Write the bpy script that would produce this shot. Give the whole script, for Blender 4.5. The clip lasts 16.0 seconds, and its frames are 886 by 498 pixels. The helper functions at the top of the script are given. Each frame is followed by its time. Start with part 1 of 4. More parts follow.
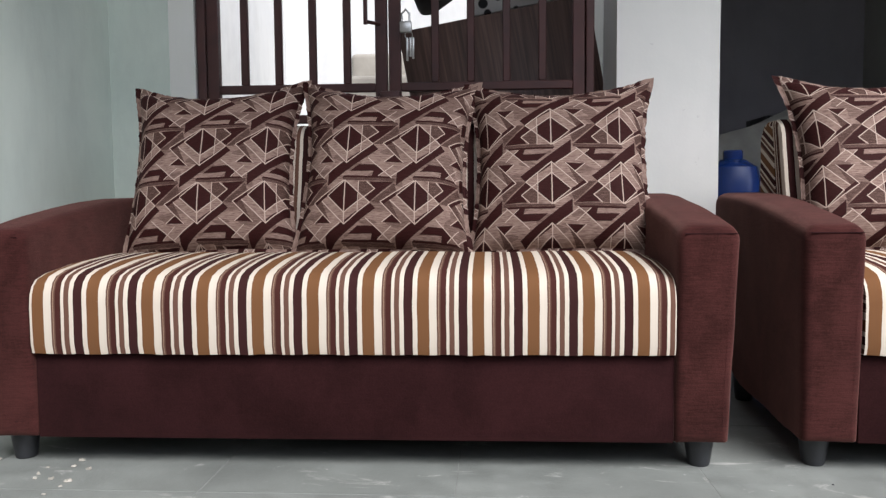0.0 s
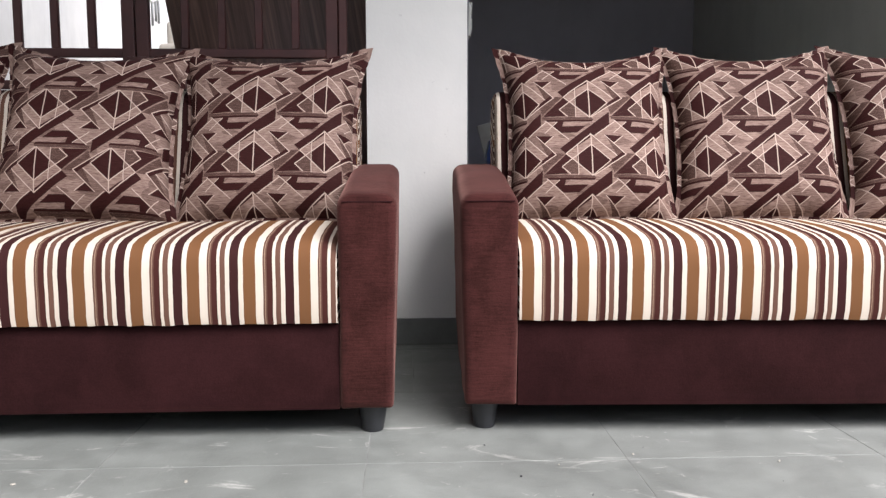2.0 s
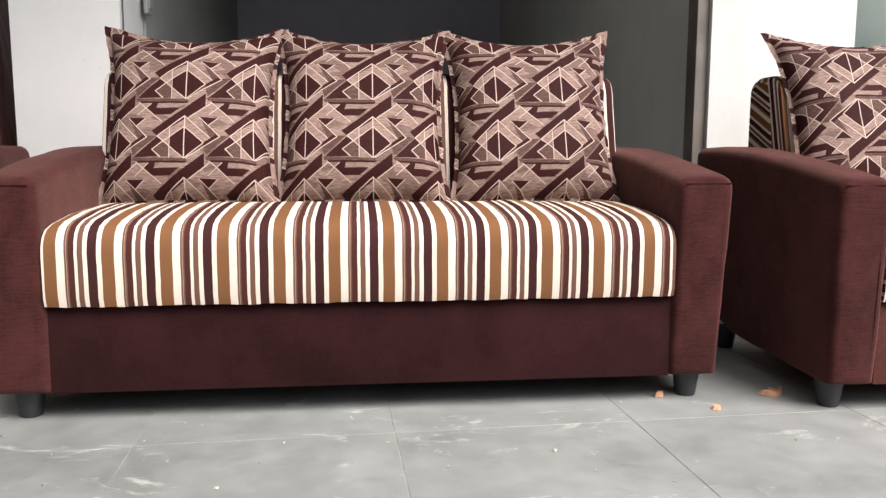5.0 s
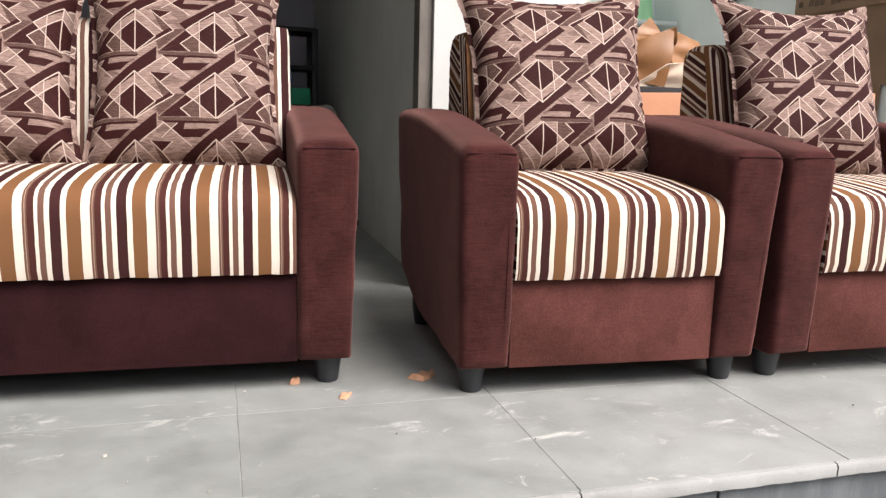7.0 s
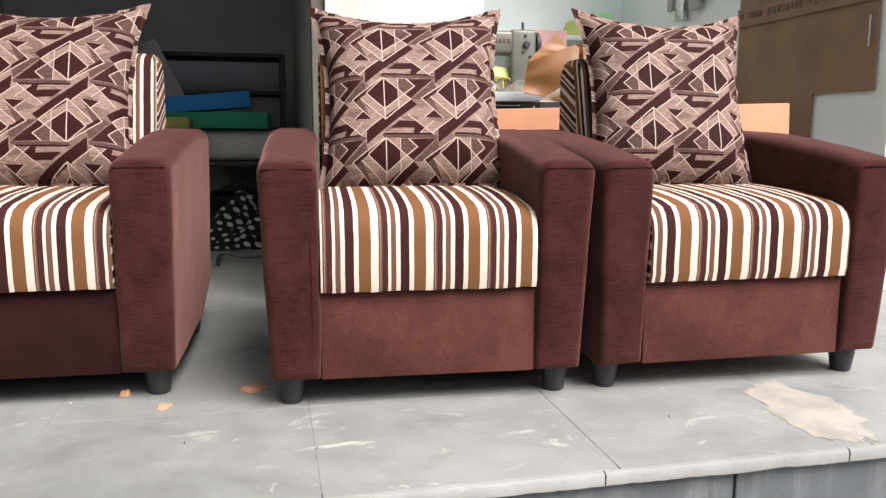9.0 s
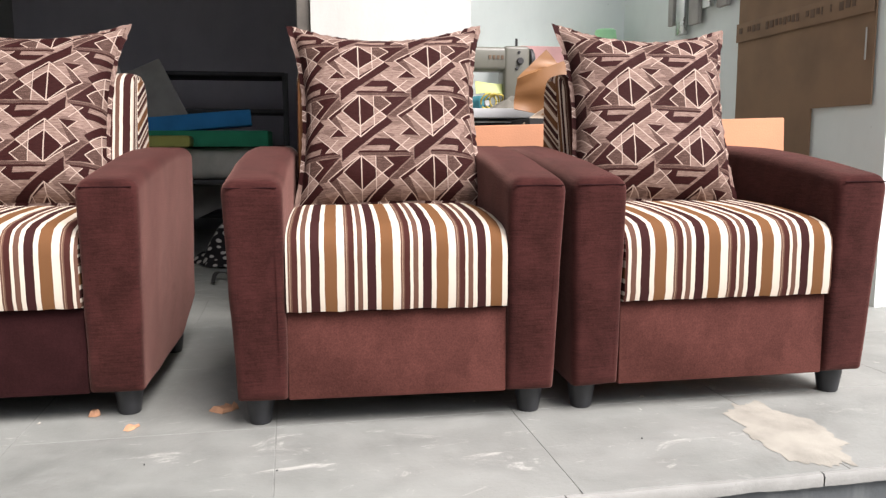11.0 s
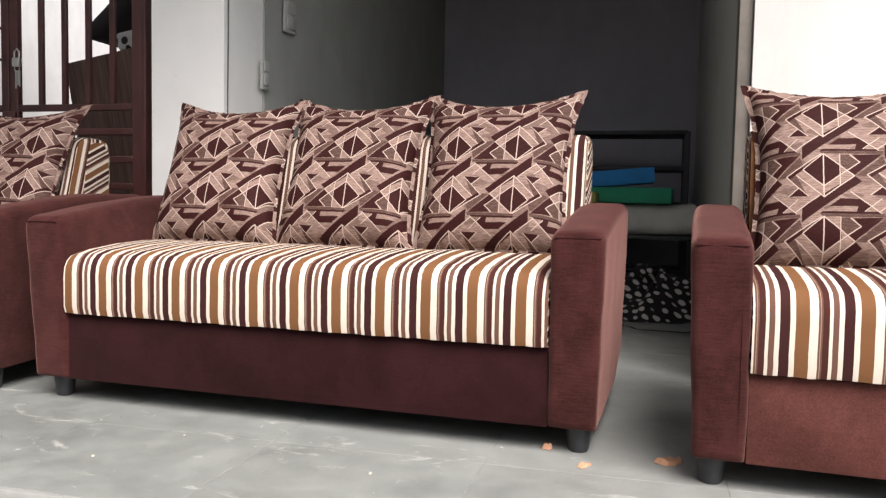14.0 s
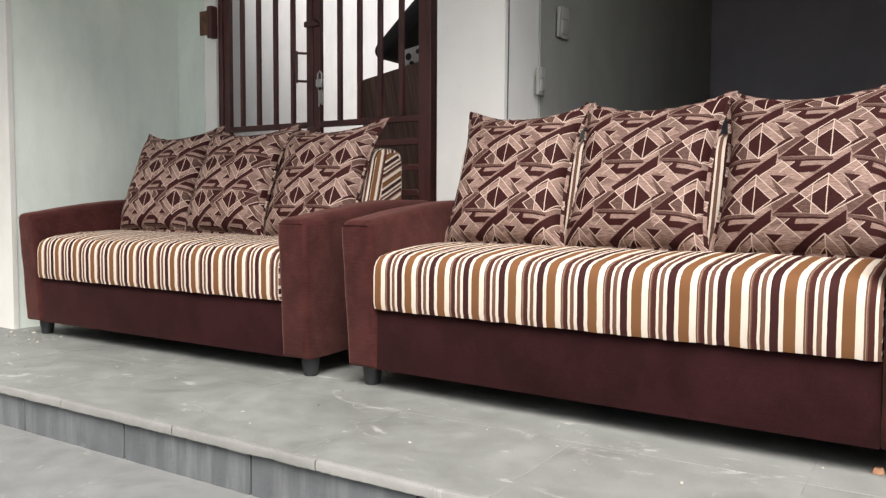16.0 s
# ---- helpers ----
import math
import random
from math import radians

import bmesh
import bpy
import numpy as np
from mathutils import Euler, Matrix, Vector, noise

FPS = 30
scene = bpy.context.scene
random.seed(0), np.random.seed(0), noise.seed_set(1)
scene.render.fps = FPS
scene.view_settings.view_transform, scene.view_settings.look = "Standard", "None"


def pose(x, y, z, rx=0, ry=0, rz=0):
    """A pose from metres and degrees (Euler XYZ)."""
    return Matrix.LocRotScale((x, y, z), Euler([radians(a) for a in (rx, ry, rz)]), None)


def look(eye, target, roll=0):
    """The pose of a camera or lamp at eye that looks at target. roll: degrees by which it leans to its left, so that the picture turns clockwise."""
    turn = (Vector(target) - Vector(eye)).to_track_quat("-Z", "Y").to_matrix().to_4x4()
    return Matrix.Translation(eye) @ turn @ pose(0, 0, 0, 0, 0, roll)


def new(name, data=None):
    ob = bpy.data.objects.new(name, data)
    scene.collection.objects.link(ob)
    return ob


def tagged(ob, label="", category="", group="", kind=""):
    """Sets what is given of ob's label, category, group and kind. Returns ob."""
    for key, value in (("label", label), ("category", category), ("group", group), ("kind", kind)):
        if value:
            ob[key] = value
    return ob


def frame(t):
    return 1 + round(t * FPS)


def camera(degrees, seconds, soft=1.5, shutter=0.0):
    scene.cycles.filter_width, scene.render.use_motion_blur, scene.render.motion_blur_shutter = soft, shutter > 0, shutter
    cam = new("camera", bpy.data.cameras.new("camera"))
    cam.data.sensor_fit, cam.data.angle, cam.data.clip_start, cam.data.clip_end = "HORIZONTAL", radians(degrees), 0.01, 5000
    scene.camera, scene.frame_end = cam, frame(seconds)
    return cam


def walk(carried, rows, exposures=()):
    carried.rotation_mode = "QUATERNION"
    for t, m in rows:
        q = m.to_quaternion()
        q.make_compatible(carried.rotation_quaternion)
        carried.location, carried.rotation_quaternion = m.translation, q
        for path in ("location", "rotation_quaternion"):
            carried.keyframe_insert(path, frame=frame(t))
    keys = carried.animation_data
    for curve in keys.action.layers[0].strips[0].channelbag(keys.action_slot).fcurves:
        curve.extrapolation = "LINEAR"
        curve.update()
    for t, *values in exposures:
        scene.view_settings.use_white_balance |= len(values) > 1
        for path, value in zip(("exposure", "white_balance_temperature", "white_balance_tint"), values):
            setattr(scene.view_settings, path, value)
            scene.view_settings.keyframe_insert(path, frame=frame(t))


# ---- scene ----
cam = camera(59.1, 16.0, soft=1.35)
PATH = [
    (0, (0.038, -0.016, 0.669), (-0.091, 1.975, 0.531), -0.5),
    (0.5, (0.195, -0.069, 0.668), (0.006, 1.918, 0.537), -0.7),
    (1, (0.291, -0.086, 0.648), (0.118, 1.901, 0.508), -0.5),
    (1.5, (0.468, -0.045, 0.64), (0.434, 1.944, 0.432), -0.2),
    (2, (0.633, -0.004, 0.645), (0.721, 1.984, 0.447), -0.1),
    (2.5, (0.777, -0.031, 0.661), (0.935, 1.953, 0.458), -0.6),
    (3, (0.948, -0.081, 0.652), (1.18, 1.895, 0.448), -0.8),
    (3.5, (1.092, -0.093, 0.658), (1.355, 1.877, 0.439), -0.5),
    (3.7, (1.147, -0.086, 0.659), (1.428, 1.886, 0.427), -0.4),
    (5.8, (1.798, -0.073, 0.657), (2.098, 1.885, 0.383), 0.6),
    (6, (1.851, -0.061, 0.661), (2.189, 1.888, 0.361), 0.3),
    (6.5, (2.049, -0.02, 0.651), (2.503, 1.899, 0.318), 1.0),
    (7, (2.27, 0.007, 0.666), (2.815, 1.899, 0.316), 1.5),
    (7.5, (2.42, -0.04, 0.661), (3.057, 1.826, 0.323), 1.9),
    (8, (2.511, -0.119, 0.665), (3.134, 1.753, 0.336), 0.9),
    (8.5, (2.637, -0.129, 0.657), (3.15, 1.778, 0.344), 0.4),
    (9, (2.801, -0.166, 0.659), (3.232, 1.764, 0.363), 0.2),
    (11.3, (2.926, -0.168, 0.662), (3.287, 1.783, 0.415), -0.3),
    (11.5, (2.909, -0.176, 0.663), (3.197, 1.788, 0.423), -0.2),
    (12, (2.866, -0.191, 0.665), (2.926, 1.797, 0.448), 0.2),
    (12.5, (2.821, -0.198, 0.664), (2.704, 1.789, 0.476), 0.6),
    (13, (2.77, -0.204, 0.66), (2.5, 1.771, 0.499), 1.2),
    (13.5, (2.722, -0.224, 0.662), (2.328, 1.731, 0.52), 1.6),
    (14, (2.68, -0.233, 0.662), (2.172, 1.697, 0.541), 1.1),
    (14.5, (2.637, -0.247, 0.666), (2.002, 1.647, 0.569), 0.1),
    (15, (2.594, -0.271, 0.658), (1.793, 1.559, 0.562), -0.3),
    (15.5, (2.55, -0.29, 0.663), (1.591, 1.461, 0.547), -0.1),
    (16, (2.53, -0.305, 0.657), (1.466, 1.384, 0.538), 0.3),
]
EXPOSURES = [(0.0, 0.98, 6100, 13), (1.0, 1.02, 6180, 14), (2.0, 1.20, 6200, 16), (3.5, 1.28, 6300, 16), (6.0, 1.26, 6500, 16), (9.0, 1.22, 6480, 16), (12.5, 1.20, 6520, 16), (15.0, 1.25, 6550, 15), (16.0, 1.16, 6600, 14)]
walk(cam, [(t, look(eye, target, roll)) for t, eye, target, roll in PATH], EXPOSURES)

# ---- world and sun ----
world = bpy.data.worlds.new("overcast_day")
scene.world = world
world.use_nodes = True
_nt = world.node_tree
_bg = _nt.nodes["Background"]
_sky = _nt.nodes.new("ShaderNodeTexSky")
_sky.sky_type = "NISHITA"
_sky.sun_disc = False
SUN_EL, SUN_AZ = 50.0, 146.0
_sky.sun_elevation, _sky.sun_rotation = radians(SUN_EL), radians(SUN_AZ)
_sky.dust_density = 1.5
_hs = _nt.nodes.new("ShaderNodeHueSaturation")
_hs.inputs["Saturation"].default_value = 0.28
_nt.links.new(_sky.outputs["Color"], _hs.inputs["Color"])
_nt.links.new(_hs.outputs["Color"], _bg.inputs["Color"])
_bg.inputs["Strength"].default_value = 0.12
sun = new("sun", bpy.data.lights.new("sun", "SUN"))
sun.data.energy, sun.data.angle, sun.data.color = 3.1, radians(38), (1.0, 0.97, 0.93)
_d = Vector((math.sin(radians(SUN_AZ)) * math.cos(radians(SUN_EL)), math.cos(radians(SUN_AZ)) * math.cos(radians(SUN_EL)), math.sin(radians(SUN_EL))))
sun.matrix_world = look(_d * 30, (0, 0, 0))


# ---- node helpers ----
class Nodes:
    """A new node material with short calls to wire it."""

    def __init__(self, name, rough=0.7, metal=0.0, spec=0.5):
        self.mat = bpy.data.materials.new(name)
        self.mat.use_nodes = True
        self.t = self.mat.node_tree
        self.bsdf = self.t.nodes["Principled BSDF"]
        self.bsdf.inputs["Roughness"].default_value = rough
        self.bsdf.inputs["Metallic"].default_value = metal
        self.bsdf.inputs["Specular IOR Level"].default_value = spec

    def node(self, kind, **sets):
        n = self.t.nodes.new(kind)
        for k, v in sets.items():
            setattr(n, k, v)
        return n

    def put(self, value, socket):
        if isinstance(value, bpy.types.NodeSocket):
            self.t.links.new(value, socket)
        else:
            socket.default_value = value

    def math(self, op, a, b=0.0, c=None):
        n = self.node("ShaderNodeMath", operation=op)
        self.put(a, n.inputs[0]), self.put(b, n.inputs[1])
        if c is not None:
            self.put(c, n.inputs[2])
        return n.outputs[0]

    def vec(self, op, a, b=(0, 0, 0), c=None):
        n = self.node("ShaderNodeVectorMath", operation=op)
        self.put(a, n.inputs[0]), self.put(b, n.inputs[1])
        if c is not None:
            self.put(c, n.inputs[2])
        return n.outputs["Value" if op == "DOT_PRODUCT" else "Vector"]

    def coord(self, which="Object"):
        return self.node("ShaderNodeTexCoord").outputs[which]

    def place(self):
        return self.node("ShaderNodeNewGeometry").outputs["Position"]

    def scaled(self, v, s):
        return self.vec("MULTIPLY", v, s if isinstance(s, tuple) else (s, s, s))

    def noise(self, v, scale=5.0, detail=4.0, rough=0.55, dist=0.0):
        n = self.node("ShaderNodeTexNoise")
        self.put(v, n.inputs["Vector"])
        n.inputs["Scale"].default_value, n.inputs["Detail"].default_value = scale, detail
        n.inputs["Roughness"].default_value, n.inputs["Distortion"].default_value = rough, dist
        return n.outputs["Fac"]

    def ramp(self, f, *stops):
        n = self.node("ShaderNodeValToRGB")
        self.put(f, n.inputs[0])
        e = n.color_ramp.elements
        while len(e) < len(stops):
            e.new(0.5)
        for el, (p, c) in zip(e, stops):
            el.position = p
            el.color = (*c, 1) if isinstance(c, tuple) else (c, c, c, 1)
        return n.outputs["Color"]

    def mix(self, f, a, b, blend="MIX"):
        n = self.node("ShaderNodeMix", data_type="RGBA", blend_type=blend)
        self.put(f, n.inputs[0])
        for v, s in ((a, n.inputs[6]), (b, n.inputs[7])):
            self.put((*v, 1) if isinstance(v, tuple) else v, s)
        return n.outputs[2]

    def bump(self, h, strength=0.3, dist=0.005):
        n = self.node("ShaderNodeBump")
        self.put(h, n.inputs["Height"])
        n.inputs["Strength"].default_value, n.inputs["Distance"].default_value = strength, dist
        self.t.links.new(n.outputs[0], self.bsdf.inputs["Normal"])

    def done(self, color=None, rough=None):
        if color is not None:
            self.put((*color, 1) if isinstance(color, tuple) else color, self.bsdf.inputs["Base Color"])
        if rough is not None:
            self.put(rough, self.bsdf.inputs["Roughness"])
        return self.mat


def plain(name, color, rough=0.6, metal=0.0, wear=0.12, scale=6.0, bump=0.1):
    """Painted or moulded stuff: one colour with blotches, grain and a little relief."""
    n = Nodes(name, rough, metal)
    v = n.coord("Object")
    dark = tuple(c * (1 - wear * 2) for c in color)
    light = tuple(min(1, c * (1 + wear)) for c in color)
    f = n.noise(v, scale, 6)
    col = n.ramp(f, (0.3, dark), (0.55, color), (0.75, light))
    fine = n.noise(v, scale * 40, 3)
    n.bump(fine, bump, 0.002)
    return n.done(col, n.math("MULTIPLY_ADD", f, 0.2, rough - 0.1))


def velvet(name, color, ribs, sheen=0.5):
    """Upholstery pile; ribs: how strong the horizontal slubs of chenille are."""
    n = Nodes(name, 0.9, 0.0, 0.06)
    v = n.coord("Object")
    big = n.noise(v, 5, 5, 0.6)
    slub = n.noise(n.scaled(v, (22, 22, 210)), 1.0, 4, 0.7)
    fine = n.noise(v, 240, 3, 0.7)
    # pile stroked this way and that leaves darker and lighter patches with broken edges
    brushed = n.ramp(n.noise(n.scaled(v, (1.0, 1.0, 0.75)), 9, 7, 0.68, 0.35), (0.42, 0.0), (0.58, 1.0))
    f = n.math("ADD", n.math("MULTIPLY", big, 0.45), n.math("MULTIPLY", n.math("SUBTRACT", slub, 0.5), ribs * 0.75))
    f = n.math("ADD", f, n.math("MULTIPLY", n.math("SUBTRACT", fine, 0.5), 0.55))
    f = n.math("ADD", f, n.math("MULTIPLY", brushed, 0.11 + 0.13 * ribs))
    col = n.ramp(f, (0.08, tuple(c * 0.55 for c in color)), (0.36, color), (0.68, tuple(c * 1.55 for c in color)))
    n.bump(n.math("ADD", n.math("MULTIPLY", slub, ribs), n.math("MULTIPLY", fine, 0.5)), 0.45, 0.002)
    b = n.bsdf
    b.inputs["Sheen Weight"].default_value = sheen
    b.inputs["Sheen Roughness"].default_value = 0.45
    b.inputs["Sheen Tint"].default_value = (0.85, 0.46, 0.39, 1)
    return n.done(col)


def stripe_mat():
    """Woven stripes: u of the UV map is the distance across them in metres."""
    n = Nodes("striped_cloth", 0.95, 0.0, 0.04)
    uv = n.coord("UV")
    sep = n.node("ShaderNodeSeparateXYZ")
    n.put(uv, sep.inputs[0])
    wob = n.math("MULTIPLY", n.math("SUBTRACT", n.noise(n.scaled(uv, (6, 14, 1)), 1, 2), 0.5), 0.003)
    u = n.math("FRACT", n.math("DIVIDE", n.math("ADD", sep.outputs[0], wob), 0.1275))
    cream, tan, taupe, dark = (0.60, 0.53, 0.44), (0.155, 0.072, 0.031), (0.120, 0.062, 0.044), (0.036, 0.0125, 0.0125)
    brown, pale = (0.052, 0.0175, 0.0145), (0.30, 0.21, 0.15)
    r = n.node("ShaderNodeValToRGB")
    r.color_ramp.interpolation = "CONSTANT"
    steps = ((0.0, tan), (0.216, cream), (0.352, taupe), (0.384, pale), (0.396, taupe), (0.425, brown), (0.525, cream), (0.58, taupe), (0.672, cream), (0.752, dark), (0.912, cream))
    e = r.color_ramp.elements
    while len(e) < len(steps):
        e.new(0.5)
    for el, (p, c) in zip(e, steps):
        el.position, el.color = p, (*c, 1)
    n.put(u, r.inputs[0])
    weave = n.noise(n.scaled(uv, (900, 250, 1)), 1, 2)
    soil = n.noise(n.coord("Object"), 4, 5)
    col = n.mix(n.math("MULTIPLY", weave, 0.35), r.outputs[0], (0.14, 0.085, 0.065), "MIX")
    col = n.mix(n.math("MULTIPLY", soil, 0.5), r.outputs[0], col)
    n.bump(weave, 0.35, 0.0012)
    return n.done(col)


def cushion_mat():
    """Jacquard with diamonds, slanting bars and cream outlines; UV in tiles of 308 by 265."""
    n = Nodes("geometric_jacquard", 0.85, 0.0, 0.08)
    TW, TH = 308.0, 265.0
    uv = n.coord("UV")
    wob = n.node("ShaderNodeTexNoise")
    n.put(n.scaled(uv, 2.0), wob.inputs["Vector"])
    p0 = n.vec("MULTIPLY", uv, (TW, TH, 0))
    jag = n.vec("MULTIPLY", n.vec("SUBTRACT", wob.outputs["Color"], (0.5, 0.5, 0.5)), (3, 3, 0))
    p0 = n.vec("ADD", p0, jag)
    streak = n.noise(n.scaled(uv, (9, 60, 1)), 1, 3, 0.6)
    tweed = n.noise(n.scaled(uv, (110, 90, 1)), 1, 2)
    MID, PALE, CREAM = (0.082, 0.047, 0.037), (0.216, 0.145, 0.118), (0.45, 0.35, 0.29)
    tw = n.ramp(n.math("ADD", n.math("MULTIPLY", tweed, 0.6), n.math("MULTIPLY", streak, 0.4)), (0.40, (0.05, 0.024, 0.02)), (0.53, MID), (0.66, (0.18, 0.112, 0.09)))
    pale = n.ramp(streak, (0.3, (0.118, 0.070, 0.056)), (0.5, PALE), (0.72, (0.315, 0.222, 0.185)))
    dark = n.ramp(n.math("ADD", n.math("MULTIPLY", tweed, 0.5), n.math("MULTIPLY", streak, 0.5)), (0.35, (0.019, 0.0050, 0.0048)), (0.7, (0.040, 0.0112, 0.0100)))
    local = {}

    def inside(*pts):
        """1 inside a convex polygon of the tile, which may cross its border."""
        cx, cy = sum(p[0] for p in pts) / len(pts), sum(p[1] for p in pts) / len(pts)
        cx, cy = round(cx / 30) * 30, round(cy / 30) * 30
        if (cx, cy) not in local:
            w = n.vec("WRAP", n.vec("SUBTRACT", p0, (cx, cy, 0)), (TW / 2, TH / 2, 1), (-TW / 2, -TH / 2, -1))
            local[cx, cy] = n.vec("ADD", w, (0, 0, 1))
        q = local[cx, cy]
        pts = [(x - cx, y - cy) for x, y in pts]
        if sum(a[0] * b[1] - b[0] * a[1] for a, b in zip(pts, pts[1:] + pts[:1])) < 0:
            pts.reverse()
        low = None
        for a, b in zip(pts, pts[1:] + pts[:1]):
            l = math.hypot(b[0] - a[0], b[1] - a[1])
            nx, ny = -(b[1] - a[1]) / l, (b[0] - a[0]) / l
            d = n.vec("DOT_PRODUCT", q, (nx, ny, -(nx * a[0] + ny * a[1])))
            low = d if low is None else n.math("MINIMUM", low, d)
        return n.math("MULTIPLY_ADD", low, 0.6, 0.5)

    def clamp(f):
        c = n.node("ShaderNodeClamp")
        n.put(f, c.inputs[0])
        return c.outputs[0]

    col = pale
    band = n.math("GREATER_THAN", n.noise(n.scaled(uv, (1.2, 2.2, 1)), 1.3, 1), 0.52)
    col = n.mix(n.math("MULTIPLY", band, 0.5), col, tw)

    def at(x, y):
        """A point of the drawn tile, 375 by 330, whose diamond is centred at 338, 183."""
        return (x - 338) * 0.8213, (183 - y) * 0.8033

    def lay(shade, *pts):
        nonlocal col
        col = n.mix(clamp(inside(*[at(*p) for p in pts])), col, shade)

    def rule(a, b, w=3.8):
        nonlocal col
        a, b = at(*a), at(*b)
        dx, dy = b[0] - a[0], b[1] - a[1]
        l = math.hypot(dx, dy)
        ox, oy = -dy / l * w / 2, dx / l * w / 2
        col = n.mix(clamp(inside((a[0] + ox, a[1] + oy), (b[0] + ox, b[1] + oy), (b[0] - ox, b[1] - oy), (a[0] - ox, a[1] - oy))), col, CREAM)

    # tweed band over the diamond, and tweed beside its legs
    lay(tw, (322, 84), (600, 86), (604, 102), (330, 98))
    lay(tw, (160, 215), (330, 98), (338, 98), (240, 182))
    lay(tw, (160, 218), (205, 205), (262, 322), (216, 276))
    lay(tw, (480, 218), (600, 112), (612, 150), (520, 222))
    # dark hook with its pale slit, and the thin bar under it
    lay(dark, (410, 8), (500, 8), (532, 34), (488, 47), (362, 47))
    lay(dark, (498, 8), (550, 48), (516, 75), (455, 74), (488, 46))
    lay(pale, (372, 47), (489, 46), (456, 73), (338, 71))
    lay(dark, (330, 72), (582, 75), (586, 86), (320, 83))
    # the diamond, its pale legs, and the pentagon and wedge beside it
    lay(pale, (205, 205), (240, 180), (338, 270), (338, 328))
    lay(pale, (338, 270), (445, 190), (475, 218), (338, 330))
    lay(pale, (342, 98), (412, 98), (412, 166))
    lay(tw, (412, 104), (455, 104), (500, 145), (445, 190), (412, 166))
    lay(dark, (240, 180), (338, 97), (414, 165), (418, 205), (338, 270))
    lay(dark, (468, 106), (598, 103), (500, 146))
    lay(dark, (500, 145), (598, 103), (476, 214), (447, 190))
    # short bar, small triangle, and the long slanting bar
    lay(dark, (158, 213), (240, 150), (240, 180), (172, 228))
    lay(dark, (220, 278), (272, 325), (172, 320))
    lay(dark, (235, 383), (475, 217), (506, 249), (235, 456))
    rule((338, 97), (338, 330), 4.6), rule((412, 100), (412, 268), 3.2)
    rule((338, 97), (475, 218)), rule((240, 180), (338, 97))
    rule((240, 180), (338, 270)), rule((338, 270), (500, 145))
    rule((455, 105), (500, 145)), rule((205, 205), (338, 328))
    rule((338, 330), (475, 218), 4.4), rule((155, 213), (330, 98))
    rule((155, 213), (218, 277)), rule((218, 277), (268, 325), 3.2), rule((218, 277), (165, 320), 3.2)
    rule((455, 300), (585, 412)), rule((590, 338), (515, 403), 3.2), rule((205, 403), (315, 322))
    n.bump(n.math("ADD", n.math("MULTIPLY", tweed, 0.6), n.math("MULTIPLY", streak, 0.4)), 0.4, 0.0015)
    return n.done(col, n.math("MULTIPLY_ADD", streak, -0.3, 0.85))


def plaster(name, color, stain=0.1, tint=None, gloss=0.75):
    """Painted plaster with damp blotches, roller marks and hairline relief."""
    n = Nodes(name, gloss, 0.0, 0.3)
    v = n.place()
    big = n.noise(v, 1.7, 5, 0.6, 0.4)
    mid = n.noise(n.scaled(v, (1, 1, 0.35)), 6, 5, 0.65)
    fine = n.noise(v, 90, 3)
    t = tint or tuple(c * 0.75 for c in color)
    col = n.mix(n.ramp(big, (0.35, 0.0), (0.7, 1.0)), color, t)
    col = n.mix(n.math("MULTIPLY", n.ramp(mid, (0.45, 0.0), (0.75, 1.0)), stain), col, tuple(c * 0.55 for c in color))
    speck = n.ramp(n.noise(v, 38, 2), (0.74, 0.0), (0.8, 1.0))
    col = n.mix(n.math("MULTIPLY", speck, 0.25), col, (0.2, 0.19, 0.17))
    n.bump(n.math("ADD", n.math("MULTIPLY", fine, 0.3), mid), 0.15, 0.01)
    return n.done(col)


